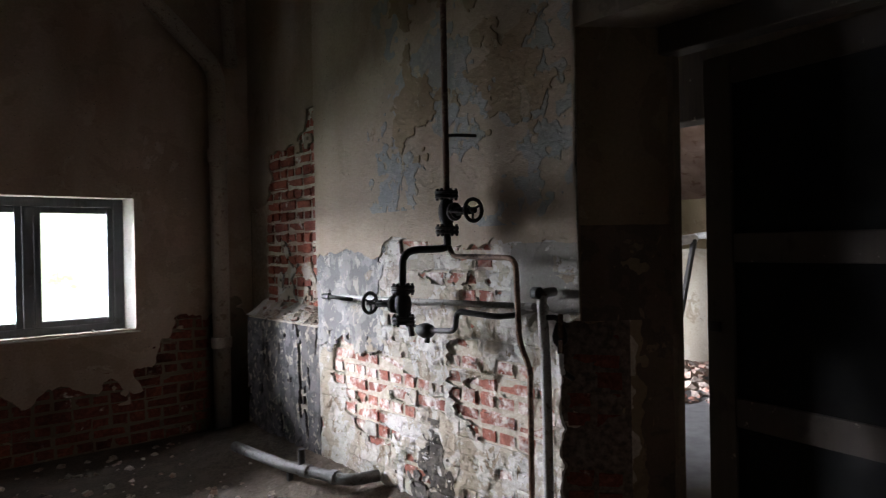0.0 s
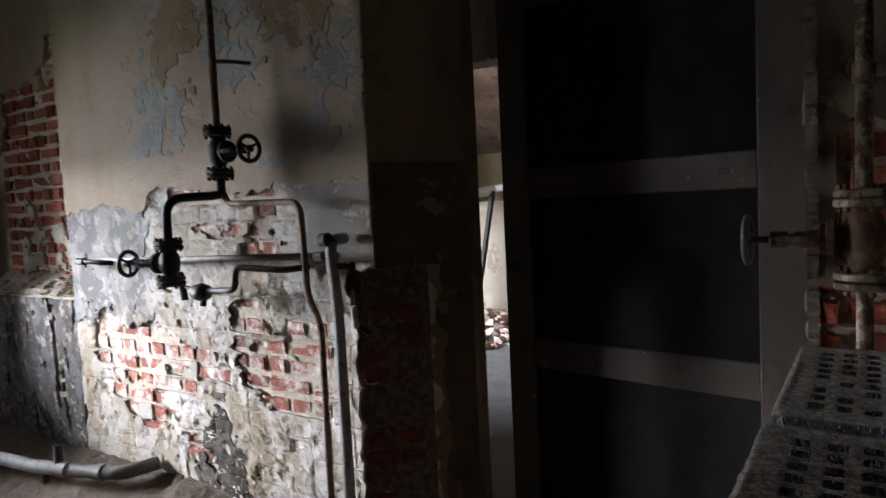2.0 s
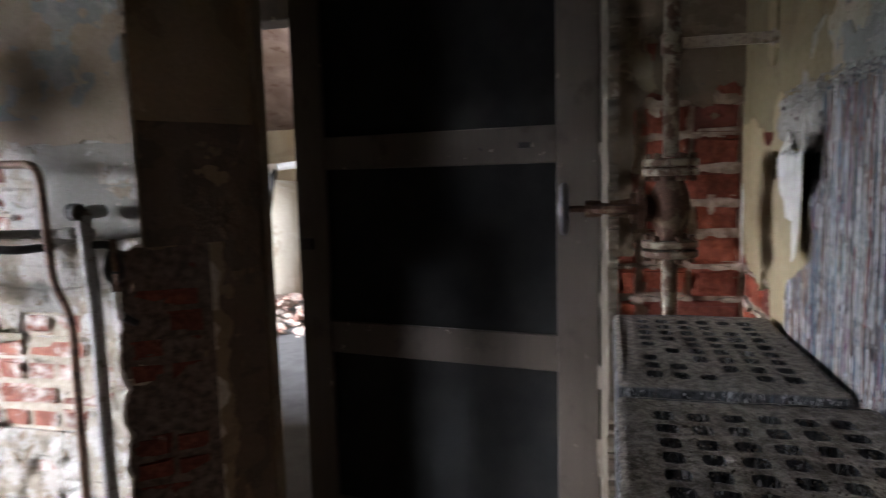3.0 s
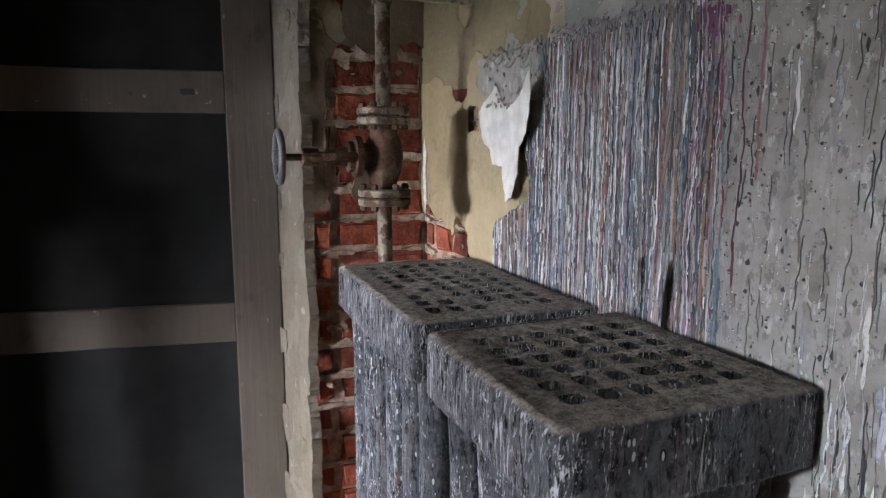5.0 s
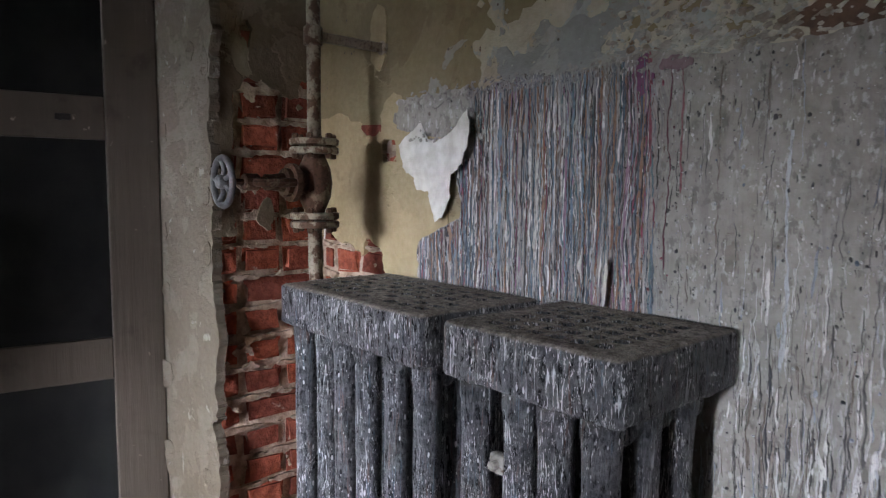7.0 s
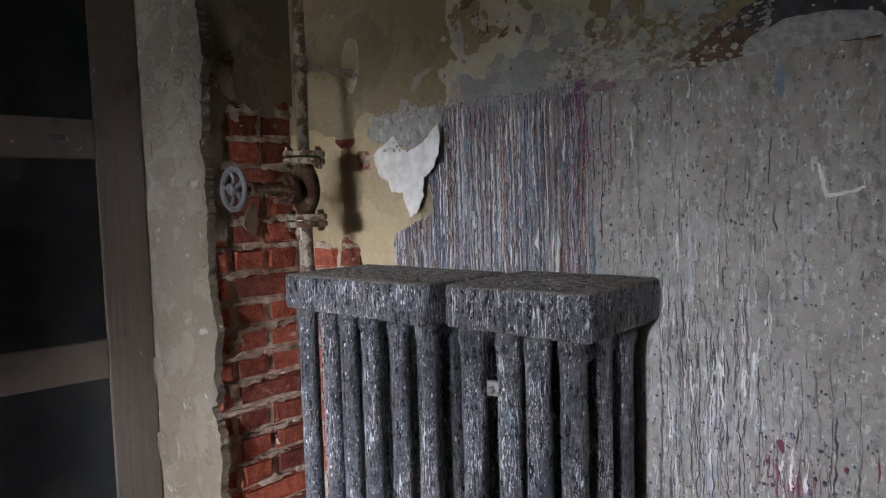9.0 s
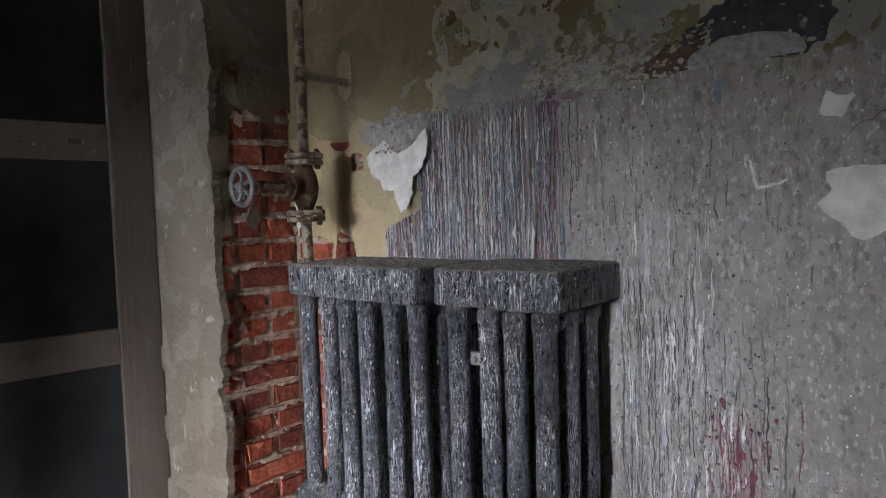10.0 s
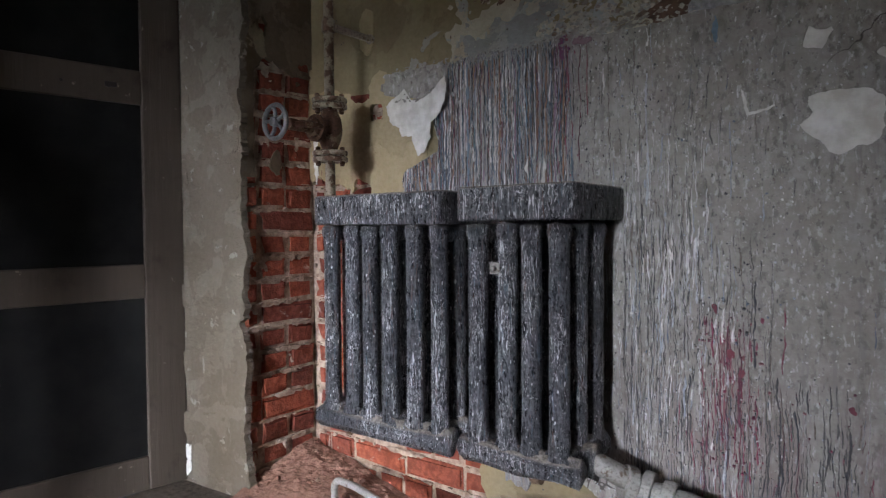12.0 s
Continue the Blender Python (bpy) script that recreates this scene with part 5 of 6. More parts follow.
part("tap_handle", merge(cylinder((1.838, 2.33, 0.955), (1.836, 2.41, 0.972), 0.008, 10), tubed([(1.836, 2.420, 0.918), (1.836, 2.445, 1.030)], 0.014, 10)), BLACK, tap)
small = thing("drain_cock", (1.90, 1.57, 0.99), "small dark drain cock by the corner", "valve")
part("cock_body", lathe([(0.014, 0), (0.026, 0.015), (0.030, 0.04), (0.022, 0.07), (0.014, 0.09)], Matrix.Translation((1.90, 1.585, 0.95)), 14), BLACK, small, smooth=True)
part("cock_pipe", tubed([(1.862, 1.62, 1.06), (1.90, 1.585, 1.06), (1.90, 1.585, 0.86), (1.97, 1.585, 0.82)], 0.011, 10, 0.03), BLACK, small)
part("cock_lever", merge(boxed((1.875, 1.555, 0.985), (1.885, 1.575, 1.075), 0.003), boxed((1.868, 1.548, 0.90), (1.876, 1.568, 0.98), 0.003)), RUST, small)
part("rag", tubed([(1.865, 1.555, 0.93), (1.86, 1.55, 0.885), (1.868, 1.552, 0.855)], 0.011, 8, 0.02, 0.5), PAPER, small, "scrap of white lagging")

low = pipe("heating_pipe", [(1.60, 3.95, 0.115), (1.66, 3.40, 0.115), (1.80, 2.94, 0.115), (1.96, 2.90, 0.115)], 0.031, DUSTPIPE, "grey heating pipe along the foot of the wall", 0.06,
           collars=(((1.70, 3.27, 0.115), (1.715, 3.21, 0.115), 1.2), ((1.765, 3.06, 0.115), (1.775, 3.02, 0.115), 1.25)))
part("pipe_foot", boxed((1.665, 3.36, 0.0), (1.695, 3.39, 0.09), 0.004), BLACK, low)
part("valve_stub", cylinder((1.70, 3.27, 0.13), (1.70, 3.27, 0.23), 0.02, 14), BLACK, low)
pipe("soil_pipe", [(1.84, 4.75, 0.0), (1.84, 4.75, 2.60), (1.80, 4.76, 2.72), (1.20, 4.77, 3.27), (1.05, 4.77, TOP)], 0.062, SOIL, "brown cast-iron soil pipe in the corner", 0.08,
     collars=(((1.84, 4.75, 1.99), (1.84, 4.75, 2.09), 1.2), ((1.84, 4.75, 0.62), (1.84, 4.75, 0.70), 1.2)))
pipe("soil_pipe", [(1.93, 4.70, 2.75), (1.87, 4.60, 3.1), (1.80, 4.5, TOP)], 0.045, SOIL, "thinner brown cast-iron pipe under the ceiling", 0.08)
part("brace", cylinder((1.93, 4.70, 2.70), (1.93, 4.70, 2.78), 0.05, 14), SOIL, scene.objects["soil_pipe.001"])


# ---- the radiators and their covers ----
def column_mesh(width, y, r):
    z0, z1 = 0.340, 0.862
    prof = []
    for k in range(15):
        t = k / 14
        swell = 1 + 0.10 * math.exp(-((t - 0.0) / 0.07) ** 2) + 0.10 * math.exp(-((t - 1.0) / 0.07) ** 2) + 0.02 * math.sin(t * 19 + y * 40)
        prof.append((width * 0.5 * r * swell, z0 + (z1 - z0) * t))
    return lathe(prof, Matrix.Translation((0, y, 0)), 16, 1.15)


def radiator(xs, width, label, feet):
    """Castings side by side; each has three columns, one behind the other, on its headers."""
    root = thing("radiator", (xs[0], 0.1, 0.28), label, "radiator", "radiators")
    made = None
    for k, x in enumerate(xs):
        m = pose(x, 0, 0.002 * math.sin(k * 2.3), 0, 0, 2.5 * math.sin(k * 1.7))
        if made is None:
            bits = [tubed([(0, -0.005, z), (0, 0.05, z + 0.004), (0, 0.15, z - 0.004), (0, 0.205, z)], r, 12, 0.02, 0.25) for z, r in ((0.334, 0.034), (0.845, 0.022))]
            sec = link("section", bits[0], IRON, smooth=True)
            cols = [link("header", bits[1], IRON, smooth=True)] + [link("column", column_mesh(width, y, r), IRON, smooth=True) for y, r in zip((0.187, 0.112, 0.037), (1.0, 1.15, 1.25))]
            made = [sec.data] + [c.data for c in cols]
        else:
            sec = new("section", made[0])
            cols = [new(("header", "column", "column", "column")[k], d) for k, d in enumerate(made[1:])]
        for c in cols:
            attach(c, sec)
        attach(sec, root)
        sec.matrix_basis = m
    a, b = min(xs) - 0.045, max(xs) + 0.045
    part("lower_hub", tubed([(a, 0.108, 0.326), ((a + b) / 2, 0.112, 0.320), (b, 0.108, 0.324)], 0.040, 20, 0.1, 0.5), COVER, root, "dust-caked lower hub", True)
    part("front_hub", tubed([(a, 0.188, 0.322), ((a * 2 + b) / 3, 0.190, 0.318), (b, 0.186, 0.322)], 0.031, 16, 0.1, 0.6), COVER, root, "", True)
    for x in feet:
        part("wall_bracket", merge(boxed((x - 0.014, SOUTH - 0.005, 0.276), (x + 0.014, 0.165, 0.296), 0.003), tubed([(x, 0.150, 0.286), (x - 0.02, 0.185, 0.279), (x - 0.05, 0.196, 0.286)], 0.009, 8, 0.02)), RUST, root)
    return root


radiator([1.628 - 0.076 * k for k in range(6)], 0.043, "black cast-iron column radiator spattered with white paint", (1.60,))
right_rad = radiator([1.124, 1.048, 0.976, 0.901], 0.046, "black cast-iron column radiator by the dripped wall", (1.00,))
part("tie_bracket", merge(boxed((1.048, 0.198, 0.748), (1.075, 0.214, 0.776), 0.004), cylinder((1.061, 0.206, 0.762), (1.061, 0.226, 0.762), 0.007, 8)), GREYPIPE, right_rad, "small iron tie")


def cover(x0, x1, y0, y1, z0, z1, columns, rows, seed, label):
    """An inverted tray of perforated sheet with a deep rounded rim."""
    rnd = random.Random(seed)
    r = 0.010
    root = thing("radiator_cover", ((x0 + x1) / 2, (y0 + y1) / 2, z0), label, "radiator cover", "radiator covers")
    bm = bmesh.new()

    def ring(inset, z, radius, jitter=0.0):
        out = []
        for cx, cy, a0 in ((x1 - inset, y1 - inset, 0), (x0 + inset, y1 - inset, 90), (x0 + inset, y0 + inset, 180), (x1 - inset, y0 + inset, 270)):
            sx, sy = (-1 if cx > (x0 + x1) / 2 else 1), (-1 if cy > (y0 + y1) / 2 else 1)
            for k in range(5):
                a = radians(a0 + 90 * k / 4)
                out.append((cx + sx * radius + radius * math.cos(a), cy + sy * radius + radius * math.sin(a), z))
        full = []
        for k, p in enumerate(out):
            full.append(p)
            if k % 5 == 4:
                q = out[(k + 1) % 20]
                full += [tuple(f + (g - f) * i / 24 for f, g in zip(p, q)) for i in range(1, 24)]
        return full

    prof = [(0.004, z0, 0.009), (0.0, z0 + 0.006, 0.012), (0.0, z0 + 0.025, 0.012), (0.0, z0 + 0.045, 0.012), (0.0, z1 - r, 0.012)]
    prof += [(r * (1 - math.cos(a)), z1 - r + r * math.sin(a), max(0.012 - r * (1 - math.cos(a)), 0.005)) for a in (radians(25), radians(50), radians(75))]
    prof += [(r, z1, 0.005)]
    rings = []
    for inset, z, rad in prof:
        rings.append([bm.verts.new(Vector(p) + Vector((0.0022 * noise.noise(Vector(p) * 70), 0.0022 * noise.noise(Vector(p) * 70 + Vector((5, 5, 5))), 0.002 * noise.noise(Vector(p) * 12) + (0.004 * noise.noise(Vector((p[0], p[1], 0)) * 55) if z < z0 + 0.01 else 0.0)))) for p in ring(inset, z, rad)])
    inner = [bm.verts.new(p) for p in ring(0.012, z0, 0.014)]
    inner2 = [bm.verts.new(p) for p in ring(0.012, z1 - 0.010, 0.014)]
    for a, b in zip(rings, rings[1:]):
        for k in range(len(a)):
            j = (k + 1) % len(a)
            bm.faces.new((a[k], a[j], b[j], b[k]))
    for a, b in ((inner, rings[0]), (inner2, inner)):
        for k in range(len(a)):
            j = (k + 1) % len(a)
            bm.faces.new((a[k], a[j], b[j], b[k]))
    part("rim", bm, COVER, root, smooth=True)
    bm = bmesh.new()
    ax, bx, ay, by = x0 + r, x1 - r, y0 + r, y1 - r
    mx, my = 0.030, 0.024
    cw, ch = (bx - ax - 2 * mx) / columns, (by - ay - 2 * my) / rows
    xs = [ax] + [ax + mx + cw * i for i in range(columns + 1)] + [bx]
    ys = [ay] + [ay + my + ch * j for j in range(rows + 1)] + [by]

    def zz(x, y):
        return z1 + 0.0025 * noise.noise(Vector((x * 9, y * 9, seed))) - 0.001

    for i in range(len(xs) - 1):
        for j in range(len(ys) - 1):
            a, b, c, d = xs[i], xs[i + 1], ys[j], ys[j + 1]
            outer = [(b, (c + d) / 2), (b, d), ((a + b) / 2, d), (a, d), (a, (c + d) / 2), (a, c), ((a + b) / 2, c), (b, c)]
            vo = [bm.verts.new((x, y, zz(x, y))) for x, y in outer]
            if 0 < i < len(xs) - 2 and 0 < j < len(ys) - 2 and rnd.random() < 0.94:
                cx, cy, rx, ry = (a + b) / 2 + rnd.uniform(-1, 1) * 0.001, (c + d) / 2, cw * rnd.uniform(0.31, 0.37), ch * rnd.uniform(0.29, 0.35)
                vi, vl = [], []
                for k in range(8):
                    t = 2 * math.pi * k / 8
                    q = (abs(math.cos(t)) ** 4 + abs(math.sin(t)) ** 4) ** -0.25
                    x, y = cx + rx * q * math.cos(t), cy + ry * q * math.sin(t)
                    vi.append(bm.verts.new((x, y, zz(x, y) - 0.001)))
                    vl.append(bm.verts.new((x, y, z1 - 0.012)))
                for k in range(8):
                    m = (k + 1) % 8
                    bm.faces.new((vo[k], vo[m], vi[m], vi[k]))
                    bm.faces.new((vi[k], vi[m], vl[m], vl[k]))
            else:
                bm.faces.new(vo)
    bmesh.ops.remove_doubles(bm, verts=bm.verts, dist=0.0001)
    part("grille", bm, COVER, root, "perforated sheet under grit")
    bm = bmesh.new()
    for k in range(900):
        x, y, s = rnd.uniform(ax, bx), rnd.uniform(ay, by), rnd.uniform(0.0004, 0.0011) * (3.0 if k % 220 == 0 else 1)
        box(bm, (x - s, y - s * 0.8, zz(x, y) - 0.001), (x + s, y + s * 0.8, zz(x, y) + s))
    tagged(part("grit", bm, GRIT, root), kind="stuff")
    return root


cover(1.205, 1.655, -0.040, 0.234, 0.866, 0.948, 9, 6, 5, "dusty perforated iron cover, paint-streaked, on the radiator")
cover(0.852, 1.155, -0.044, 0.236, 0.872, 0.953, 6, 6, 9, "dusty perforated iron cover by the dripped wall")

ret = pipe("return_pipe", [(0.90, 0.108, 0.320), (0.84, 0.10, 0.315), (0.78, 0.045, 0.262), (0.66, 0.035, 0.245), (0.26, 0.03, 0.225), (0.24, 0.03, 0.0)], 0.024, GREYPIPE, "dust-caked return pipe along the wall", 0.05, 0.3,
           collars=(((0.81, 0.07, 0.276), (0.79, 0.055, 0.268), 1.75), ((0.775, 0.042, 0.262), (0.75, 0.040, 0.258), 1.75), ((0.73, 0.039, 0.256), (0.70, 0.037, 0.252), 1.45)))
for x in (0.45,):
    part("pipe_stand", boxed((x - 0.015, 0.01, 0.0), (x + 0.015, 0.045, 0.215), 0.003), RUST, ret)
pipe("bent_pipe", [(1.66, 0.16, 0.0), (1.655, 0.165, 0.118), (1.56, 0.175, 0.122), (1.05, 0.27, 0.085), (0.85, 0.31, 0.075)], 0.0105, GREYPIPE, "thin bent grey pipe over the rubble", 0.03)


# ---- loose coats of paint ----
def flake(name, outline, curl, material, label, place=south, out=(0, -0.0015, 0)):
    """A hanging flake of paint: its outline on the wall, curl(u, v) metres out of it."""
    torn = []
    for (a, b), (c, d) in zip(outline, outline[1:] + outline[:1]):
        k = max(1, int(math.hypot(c - a, d - b) / 0.007))
        torn += [(a + (c - a) * i / k + 0.006 * fr(a + (c - a) * i / k, b + (d - b) * i / k, 60, 5, 2), b + (d - b) * i / k + 0.006 * fr(a + (c - a) * i / k, b + (d - b) * i / k, 60, 9, 2)) for i in range(k)]
    outline = torn
    bm = bmesh.new()
    cu, cv = sum(p[0] for p in outline) / len(outline), sum(p[1] for p in outline) / len(outline)
    rings = []
    for k in range(1, 6):
        t = k / 5
        rings.append([bm.verts.new(place(cu + (u - cu) * t, cv + (v - cv) * t, curl(cu + (u - cu) * t, cv + (v - cv) * t))) for u, v in outline])
    c = bm.verts.new(place(cu, cv, curl(cu, cv)))
    m = len(outline)
    for k in range(m):
        bm.faces.new((c, rings[0][k], rings[0][(k + 1) % m]))
        for a, b in zip(rings, rings[1:]):
            bm.faces.new((a[k], b[k], b[(k + 1) % m], a[(k + 1) % m]))
    back = bmesh.ops.duplicate(bm, geom=bm.verts[:] + bm.edges[:] + bm.faces[:])
    twins = [g for g in back["geom"] if isinstance(g, bmesh.types.BMVert)]
    bmesh.ops.translate(bm, verts=twins, vec=out)
    bmesh.ops.reverse_faces(bm, faces=[g for g in back["geom"] if isinstance(g, bmesh.types.BMFace)])
    edge = [v for v in rings[-1]]
    twin = [back["vert_map"][v] for v in edge]
    for k in range(m):
        bm.faces.new((edge[k], twin[k], twin[(k + 1) % m], edge[(k + 1) % m]))
    return tagged(link(name, bm, material, smooth=False), label, "paint flake")


flake("paint_flake", [(1.624, 1.234), (1.580, 1.262), (1.544, 1.278), (1.534, 1.246), (1.504, 1.238), (1.470, 1.243), (1.436, 1.254), (1.402, 1.276), (1.374, 1.292), (1.367, 1.267), (1.380, 1.222), (1.400, 1.190), (1.438, 1.163), (1.443, 1.122), (1.464, 1.082), (1.491, 1.070), (1.509, 1.096), (1.519, 1.134), (1.562, 1.137), (1.572, 1.163), (1.610, 1.184)],
      lambda u, v: 0.0125 + 0.030 * max(0.0, (1.50 - u) / 0.14) ** 1.4 + 0.006 * max(0.0, (1.13 - v) / 0.06), PAPER, "white curled flake of paint hanging off the wall")
flake("paint_flake", [(1.080, 0.975), (1.066, 1.045), (1.058, 1.010), (1.064, 0.965), (1.076, 0.948)], lambda u, v: 0.009 + 0.018 * max(0, (1.08 - u) / 0.02), PAPER, "small white curl of torn paint")
flake("paint_flake", [(1.132, 1.012), (1.108, 1.045), (1.118, 1.005), (1.112, 0.985)], lambda u, v: 0.009 + 0.014 * max(0, (1.132 - u) / 0.02), PAPER, "small white curl of torn paint")
for torn in ([(0.594, 1.152), (0.588, 1.150), (0.574, 1.098), (0.580, 1.094)], [(0.580, 1.098), (0.576, 1.093), (0.522, 1.108), (0.524, 1.112)]):
    flake("paint_flake", torn, lambda u, v: 0.012 + 0.1 * max(0.0, 0.595 - u) * max(0.0, 1.152 - v), PAPER, "thin white curl of torn paint")

rnd = random.Random(77)
for u, v, s in ((2.235, 1.28, 0.03), (2.245, 1.02, 0.022), (2.24, 0.86, 0.03), (2.25, 0.63, 0.05), (2.245, 0.40, 0.06), (2.25, 0.20, 0.07), (1.985, 1.42, 0.035), (1.995, 1.12, 0.03), (1.99, 0.98, 0.025), (2.06, 1.46, 0.03), (2.02, 0.42, 0.03)):
    pts = [(u + s * 0.45 * math.cos(a) * rnd.uniform(0.5, 1.2), v + s * math.sin(a) * rnd.uniform(0.6, 1.2)) for a in (k * math.pi / 4 for k in range(8))]
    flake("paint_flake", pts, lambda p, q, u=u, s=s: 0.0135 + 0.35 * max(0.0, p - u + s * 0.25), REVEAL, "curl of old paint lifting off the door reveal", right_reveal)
flake("paint_flake", [(2.280, 0.125), (2.247, 0.136), (2.243, 0.040), (2.268, 0.022), (2.262, 0.080)], lambda u, v: 0.016 + 0.25 * max(0.0, u - 2.245), PAPER, "white scrap of torn paper on the door reveal", right_reveal)
# a torn strip of lagging beside the riser
flake("paint_flake", [(1.968, 1.15), (1.958, 1.185), (1.944, 1.16), (1.950, 1.11), (1.942, 1.04), (1.956, 1.005), (1.968, 1.07)], lambda u, v: 0.006 + 0.06 * max(0.0, 1.968 - u), PAPER, "torn white strip of paint behind the valve")

# ---- rubble and dust ----
def heap(name, x0, x1, y0, y1, height, material, label, seed, step=0.02):
    nx, ny = int((x1 - x0) / step), int((y1 - y0) / step)
    verts, faces = [], []
    for i in range(nx + 1):
        for j in range(ny + 1):
            x, y = x0 + (x1 - x0) * i / nx, y0 + (y1 - y0) * j / ny
            h = height(x, y)
            h += (0.014 * fr(x, y, 7, seed) + 0.009 * fr(x, y, 28, seed + 1) + 0.005 * fr(x, y, 75, seed + 2)) * min(1, max(0, h) * 12)
            verts.append((x, y, max(h, -0.01)))
    for i in range(nx):
        for j in range(ny):
            a = i * (ny + 1) + j
            faces.append((a, a + ny + 1, a + ny + 2, a + 1))
    me = bpy.data.meshes.new(name)
    me.from_pydata(verts, [], faces)
    me.materials.append(material)
    return tagged(new(name, me), label, "rubble", kind="stuff")


def chips(name, count, where, size, material, label, seed):
    """Broken bits; where(rnd) gives a place or None."""
    rnd = random.Random(seed)
    verts, faces = [], []
    while count:
        p = where(rnd)
        if p is None:
            continue
        count -= 1
        s = size * rnd.uniform(0.3, 1.0) ** 1.6
        m = Matrix.Translation(p) @ Euler((rnd.uniform(-0.5, 0.5), rnd.uniform(-0.5, 0.5), rnd.uniform(0, 6.3))).to_matrix().to_4x4()
        k = len(verts)
        for sx, sy, sz in ((-1, -1, 0), (1, -1, 0), (1, 1, 0), (-1, 1, 0), (-0.7, -0.6, 1), (0.6, -0.7, 1), (0.7, 0.5, 1), (-0.5, 0.7, 1)):
            verts.append(m @ Vector((sx * s * rnd.uniform(0.6, 1.1), sy * s * rnd.uniform(0.4, 0.9), (sz * rnd.uniform(0.4, 0.9) - 0.15) * s)))
        for f in ((3, 2, 1, 0), (4, 5, 6, 7), (0, 1, 5, 4), (1, 2, 6, 5), (2, 3, 7, 6), (3, 0, 4, 7)):
            faces.append(tuple(k + q for q in f))
    me = bpy.data.meshes.new(name)
    me.from_pydata(verts, [], faces)
    me.materials.append(material)
    return tagged(new(name, me), label, "rubble", kind="stuff")


def corner_height(x, y):
    a = 0.130 - 0.34 * math.hypot((x - 2.0) * 0.75, (y + 0.05) * 0.9)
    b = 0.155 - 0.55 * math.hypot((x - 1.02) * 0.6, (y - 0.10) * 1.0)
    return max(a, b, -0.012) + 0.0


heap("rubble_heap", 0.3, 1.985, SOUTH, 0.9, corner_height, REDDUST, "heap of reddish brick dust in the corner", 91, 0.009)
chips("rubble_chips", 420, lambda r: (lambda x, y: (x, y, max(0.0, corner_height(x, y)) - 0.002))(r.uniform(0.6, 1.96), SOUTH + 0.02 + 0.7 * r.random() ** 1.4), 0.016, REDDUST, "bits of broken brick on the dust", 12)
chips("plaster_chips", 150, lambda r: (lambda x, y: (x, y, max(0.0, corner_height(x, y))))(r.uniform(0.85, 1.3), r.uniform(0.0, 0.3)), 0.038, LIMEDUST, "pale lumps of plaster under the radiator", 13)
chips("floor_debris", 900, lambda r: (1.93 - 2.2 * r.random() ** 1.8, r.uniform(0.9, 4.7), 0.0), 0.035, LIMEDUST, "fallen plaster and chips along the floor", 14)
heap("dust_heap", 1.1, 1.985, 1.7, 4.6, lambda x, y: 0.07 - 0.14 * (1.98 - x) + 0.03 * fr(x, y, 2, 95), FLOORMAT, "drift of plaster dust at the foot of the wall", 95, 0.03)
chips("sill_crumbs", 26, lambda r: (1.25 - 0.9 * r.random() ** 2.2, NORTH + r.uniform(0.0, 0.17), WZ0 + 0.001), 0.022, LIMEDUST, "plaster crumbs on the window sill", 17)
chips("ledge_chips", 60, lambda r: (lambda q: (1.98 + q, r.uniform(3.57, 4.5), 0.866 + 0.75 * q ** 1.1))(r.uniform(0.005, 0.13)), 0.034, LIMEDUST, "plaster crumbs on the masonry ledge", 15)

# ---- the room behind the door ----
FX, FY0, FY1 = 8.2, -2.0, 7.5
tagged(link("floor_2", boxed((BACK, FY0, -0.2), (FX, FY1, -0.004)), FLOORGREY), "grey worn screed floor", "floor", kind="structure")
tagged(link("wall_far", boxed((FX, FY0, 0), (FX + 0.3, FY1, 3.6)), OCHRE), "tan plaster wall of the next room", "wall", kind="structure")
# an unseen opening, added so that a lamp can light the next room
W2 = (5.0, 6.2, 2.0, 2.9)
bm = bmesh.new()
for lo, hi in (((BACK, FY0 - 0.25, 0), (W2[0], FY0, 3.6)), ((W2[1], FY0 - 0.25, 0), (FX, FY0, 3.6)), ((W2[0], FY0 - 0.25, 0), (W2[1], FY0, W2[2])), ((W2[0], FY0 - 0.25, W2[3]), (W2[1], FY0, 3.6))):
    box(bm, lo, hi)
tagged(link("wall_next_south", bm, CREAM), "plaster wall with an unseen opening added for the lamp", "wall", kind="structure")
tagged(link("wall_next_north", boxed((BACK, FY1, 0), (FX, FY1 + 0.3, 3.6)), BROWN), "brown plaster wall of the next room", "wall", kind="structure")
tagged(link("wall_next_west", boxed((BACK, FY0 - 0.25, 0), (BACK + 0.002, SOUTH - 0.3, 3.6)), BROWN), "back of the brick wall", "wall", kind="structure")
bm = bmesh.new()
vs = [bm.verts.new(p) for p in ((BACK, FY0 - 0.3, 3.6), (BACK, FY1 + 0.3, 3.6), (5.0, FY1 + 0.3, 3.6), (5.0, FY0 - 0.3, 3.6), (FX + 0.3, FY1 + 0.3, 1.75), (FX + 0.3, FY0 - 0.3, 1.75))]
bm.faces.new((vs[0], vs[1], vs[2], vs[3]))
bm.faces.new((vs[3], vs[2], vs[4], vs[5]))
bmesh.ops.solidify(bm, geom=bm.faces, thickness=-0.12)
tagged(link("ceiling_next", bm, PINK), "pinkish sloping roof plaster", "ceiling", kind="structure")
tagged(link("roof_beam", boxed((3.25, FY0, 1.98), (3.42, FY1, 2.35), 0.01), wood("dark_beam", (0.06, 0.042, 0.03), (0.035, 0.026, 0.02))), "dark timber beam across the next room", "beam", kind="structure")
tank = thing("lagged_tank", (7.15, 3.95, 0), "pale lagged tank standing beyond the door", "tank")
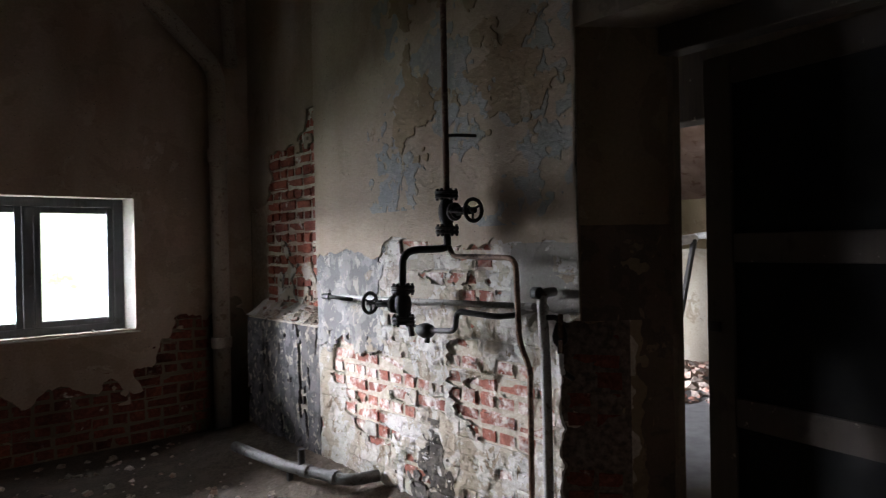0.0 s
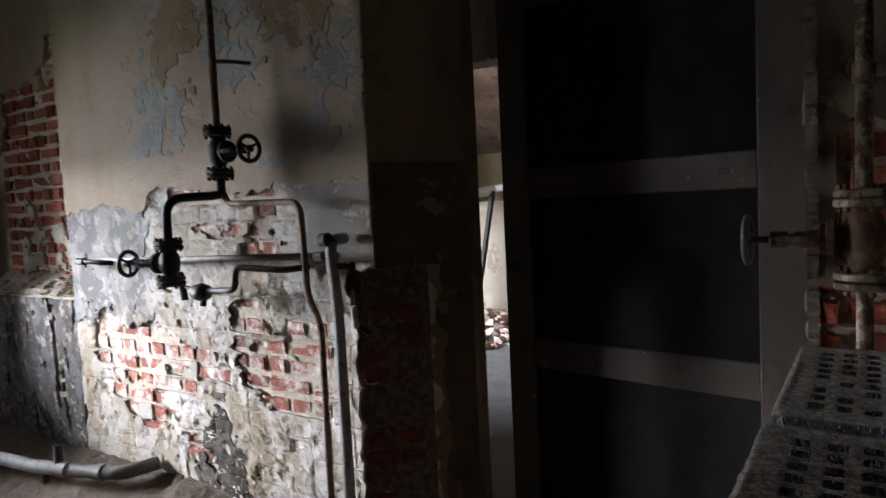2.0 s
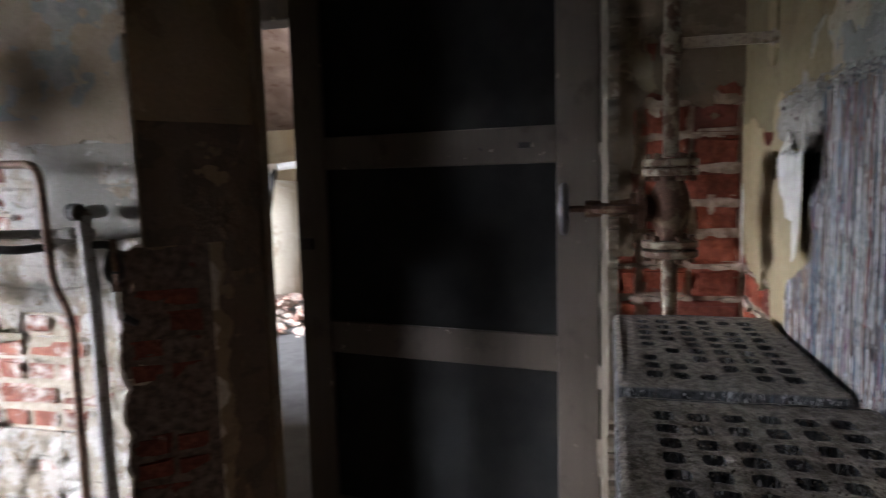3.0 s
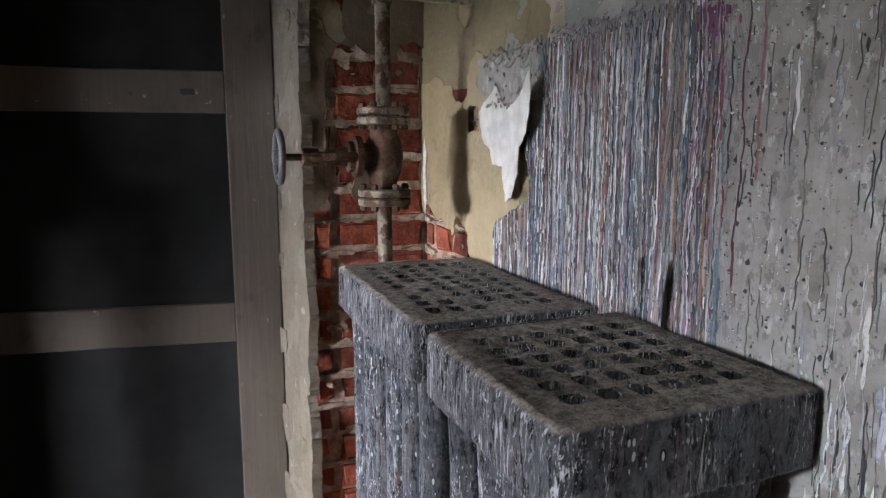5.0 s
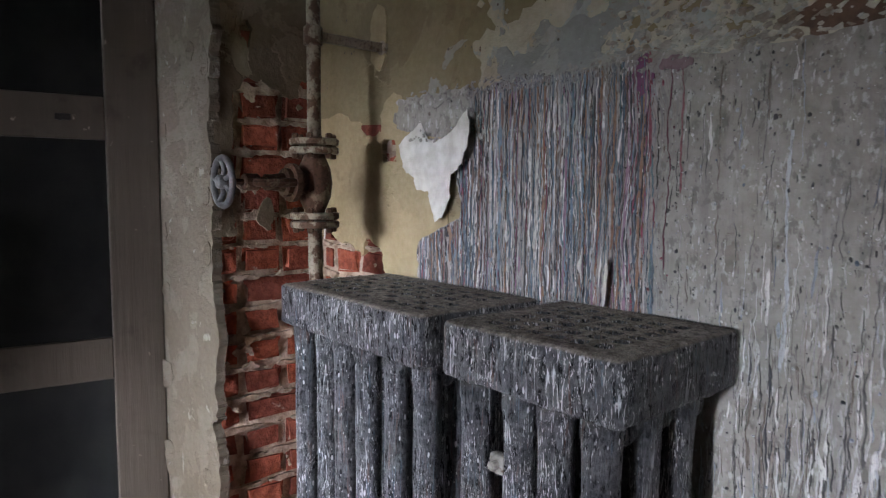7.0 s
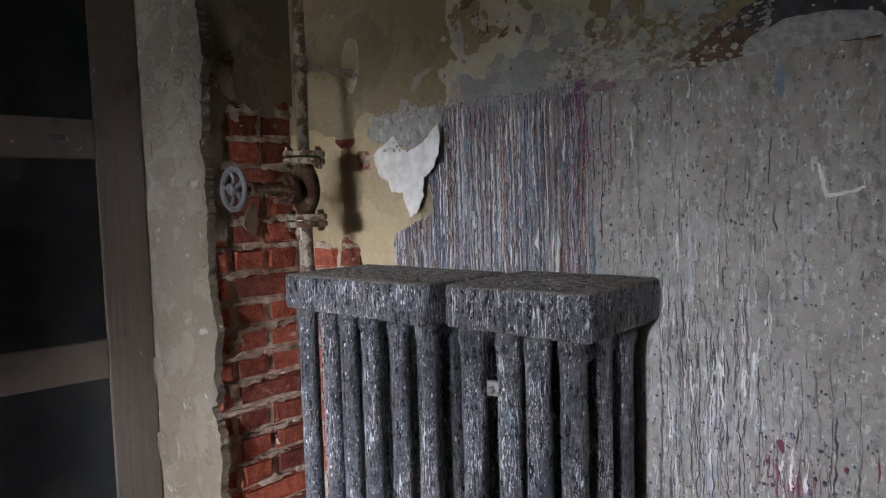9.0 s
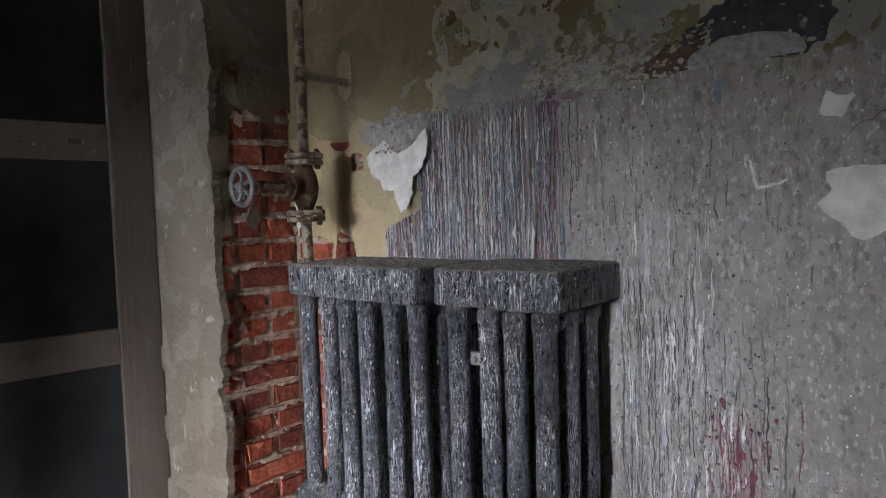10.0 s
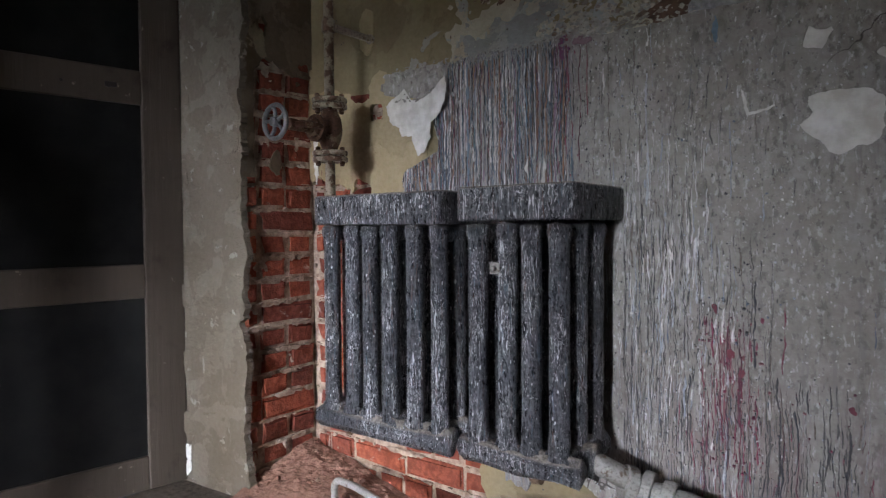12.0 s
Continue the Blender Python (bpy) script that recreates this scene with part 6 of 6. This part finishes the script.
part("drum", lathe([(0.55, 0.0), (0.60, 0.05), (0.62, 0.5), (0.58, 0.9), (0.44, 1.15), (0.25, 1.24), (0.06, 1.26)], Matrix.Translation((7.15, 3.95, 0)), 28), TANKMAT, tank, smooth=True)
part("pipe_stub", tubed([(7.15, 3.95, 1.2), (7.1, 3.9, 1.40), (6.7, 3.3, 1.42)], 0.04, 12, 0.08), GREYPIPE, tank)
lampt = thing("hanging_tube", (6.3, 3.5, 1.42), "white tube on a dark strut", "pipe")
part("tube", cylinder((5.9, 3.62, 1.33), (6.35, 3.48, 1.37), 0.05, 14), PAPER, lampt)
part("strut", cylinder((5.95, 3.55, 0.0), (6.3, 3.46, 1.36), 0.03, 8), BLACK, lampt)
tagged(chips("roof_rubble", 500, lambda r: (r.uniform(5.0, 6.9), r.uniform(2.5, 4.2), 0.0), 0.09, rubble_material("roof_tile_rubble", (0.36, 0.14, 0.10), (0.45, 0.36, 0.30), (0.30, 0.26, 0.23)), "broken red tiles and plaster", 16))

# ---- bricks ----
def bare_pier(u, v):
    return pier_field(u, v) < 0.02


brickwork(wall_pier, SOUTH + 0.004, 0.222, 0.02, 1.72, east, 90, BRICK, bare_pier, 1)
brickwork(wall_south, 1.24, 1.965, 0.02, 1.32, south, 0, BRICK, lambda u, v: cream_field(u, v) < 0.02, 2)
brickwork(wall_east, 1.68, 3.53, 0.02, 1.40, east, 90, BRICK_WHITE, bare_east, 3, (-0.010, -0.002))
# mortar and bricks here are coloured dark for the shade on the corner
layer("corner_mortar", lambda u, v: BROKEN + 0.01 - v + 0.02 * fr(u, v, 12, 121), -0.012, 0.252, 0.0, BROKEN + 0.02, 0.012, chamfer, 0.006, simple("shade_mortar", (0.065, 0.048, 0.038), (0.17, 0.13, 0.10), 40, 0.95, depth=0.012), wall_east, 0.009, "crumbling mortar of the broken corner, coloured dark for shade")
brickwork(wall_east, 0.004, 0.240, 0.02, BROKEN - 0.08, chamfer, 125.8, BRICK_SOOT_SHADE, lambda u, v: True, 6, (0.002, 0.016))
brickwork(wall_east, 3.56, 4.60, 0.88, 2.65, niche, 90, BRICK_NICHE, lambda u, v: niche_field(u, v) < 0.03, 4)
brickwork(wall_north, 0.2, 1.78, 0.02, 1.15, north, 180, BRICK_SOOT_SHADE, lambda u, v: north_field(u, v) < 0.03 and not (WX0 - 0.1 < u < WX1 + 0.1 and v > WZ0 - 0.08), 5)
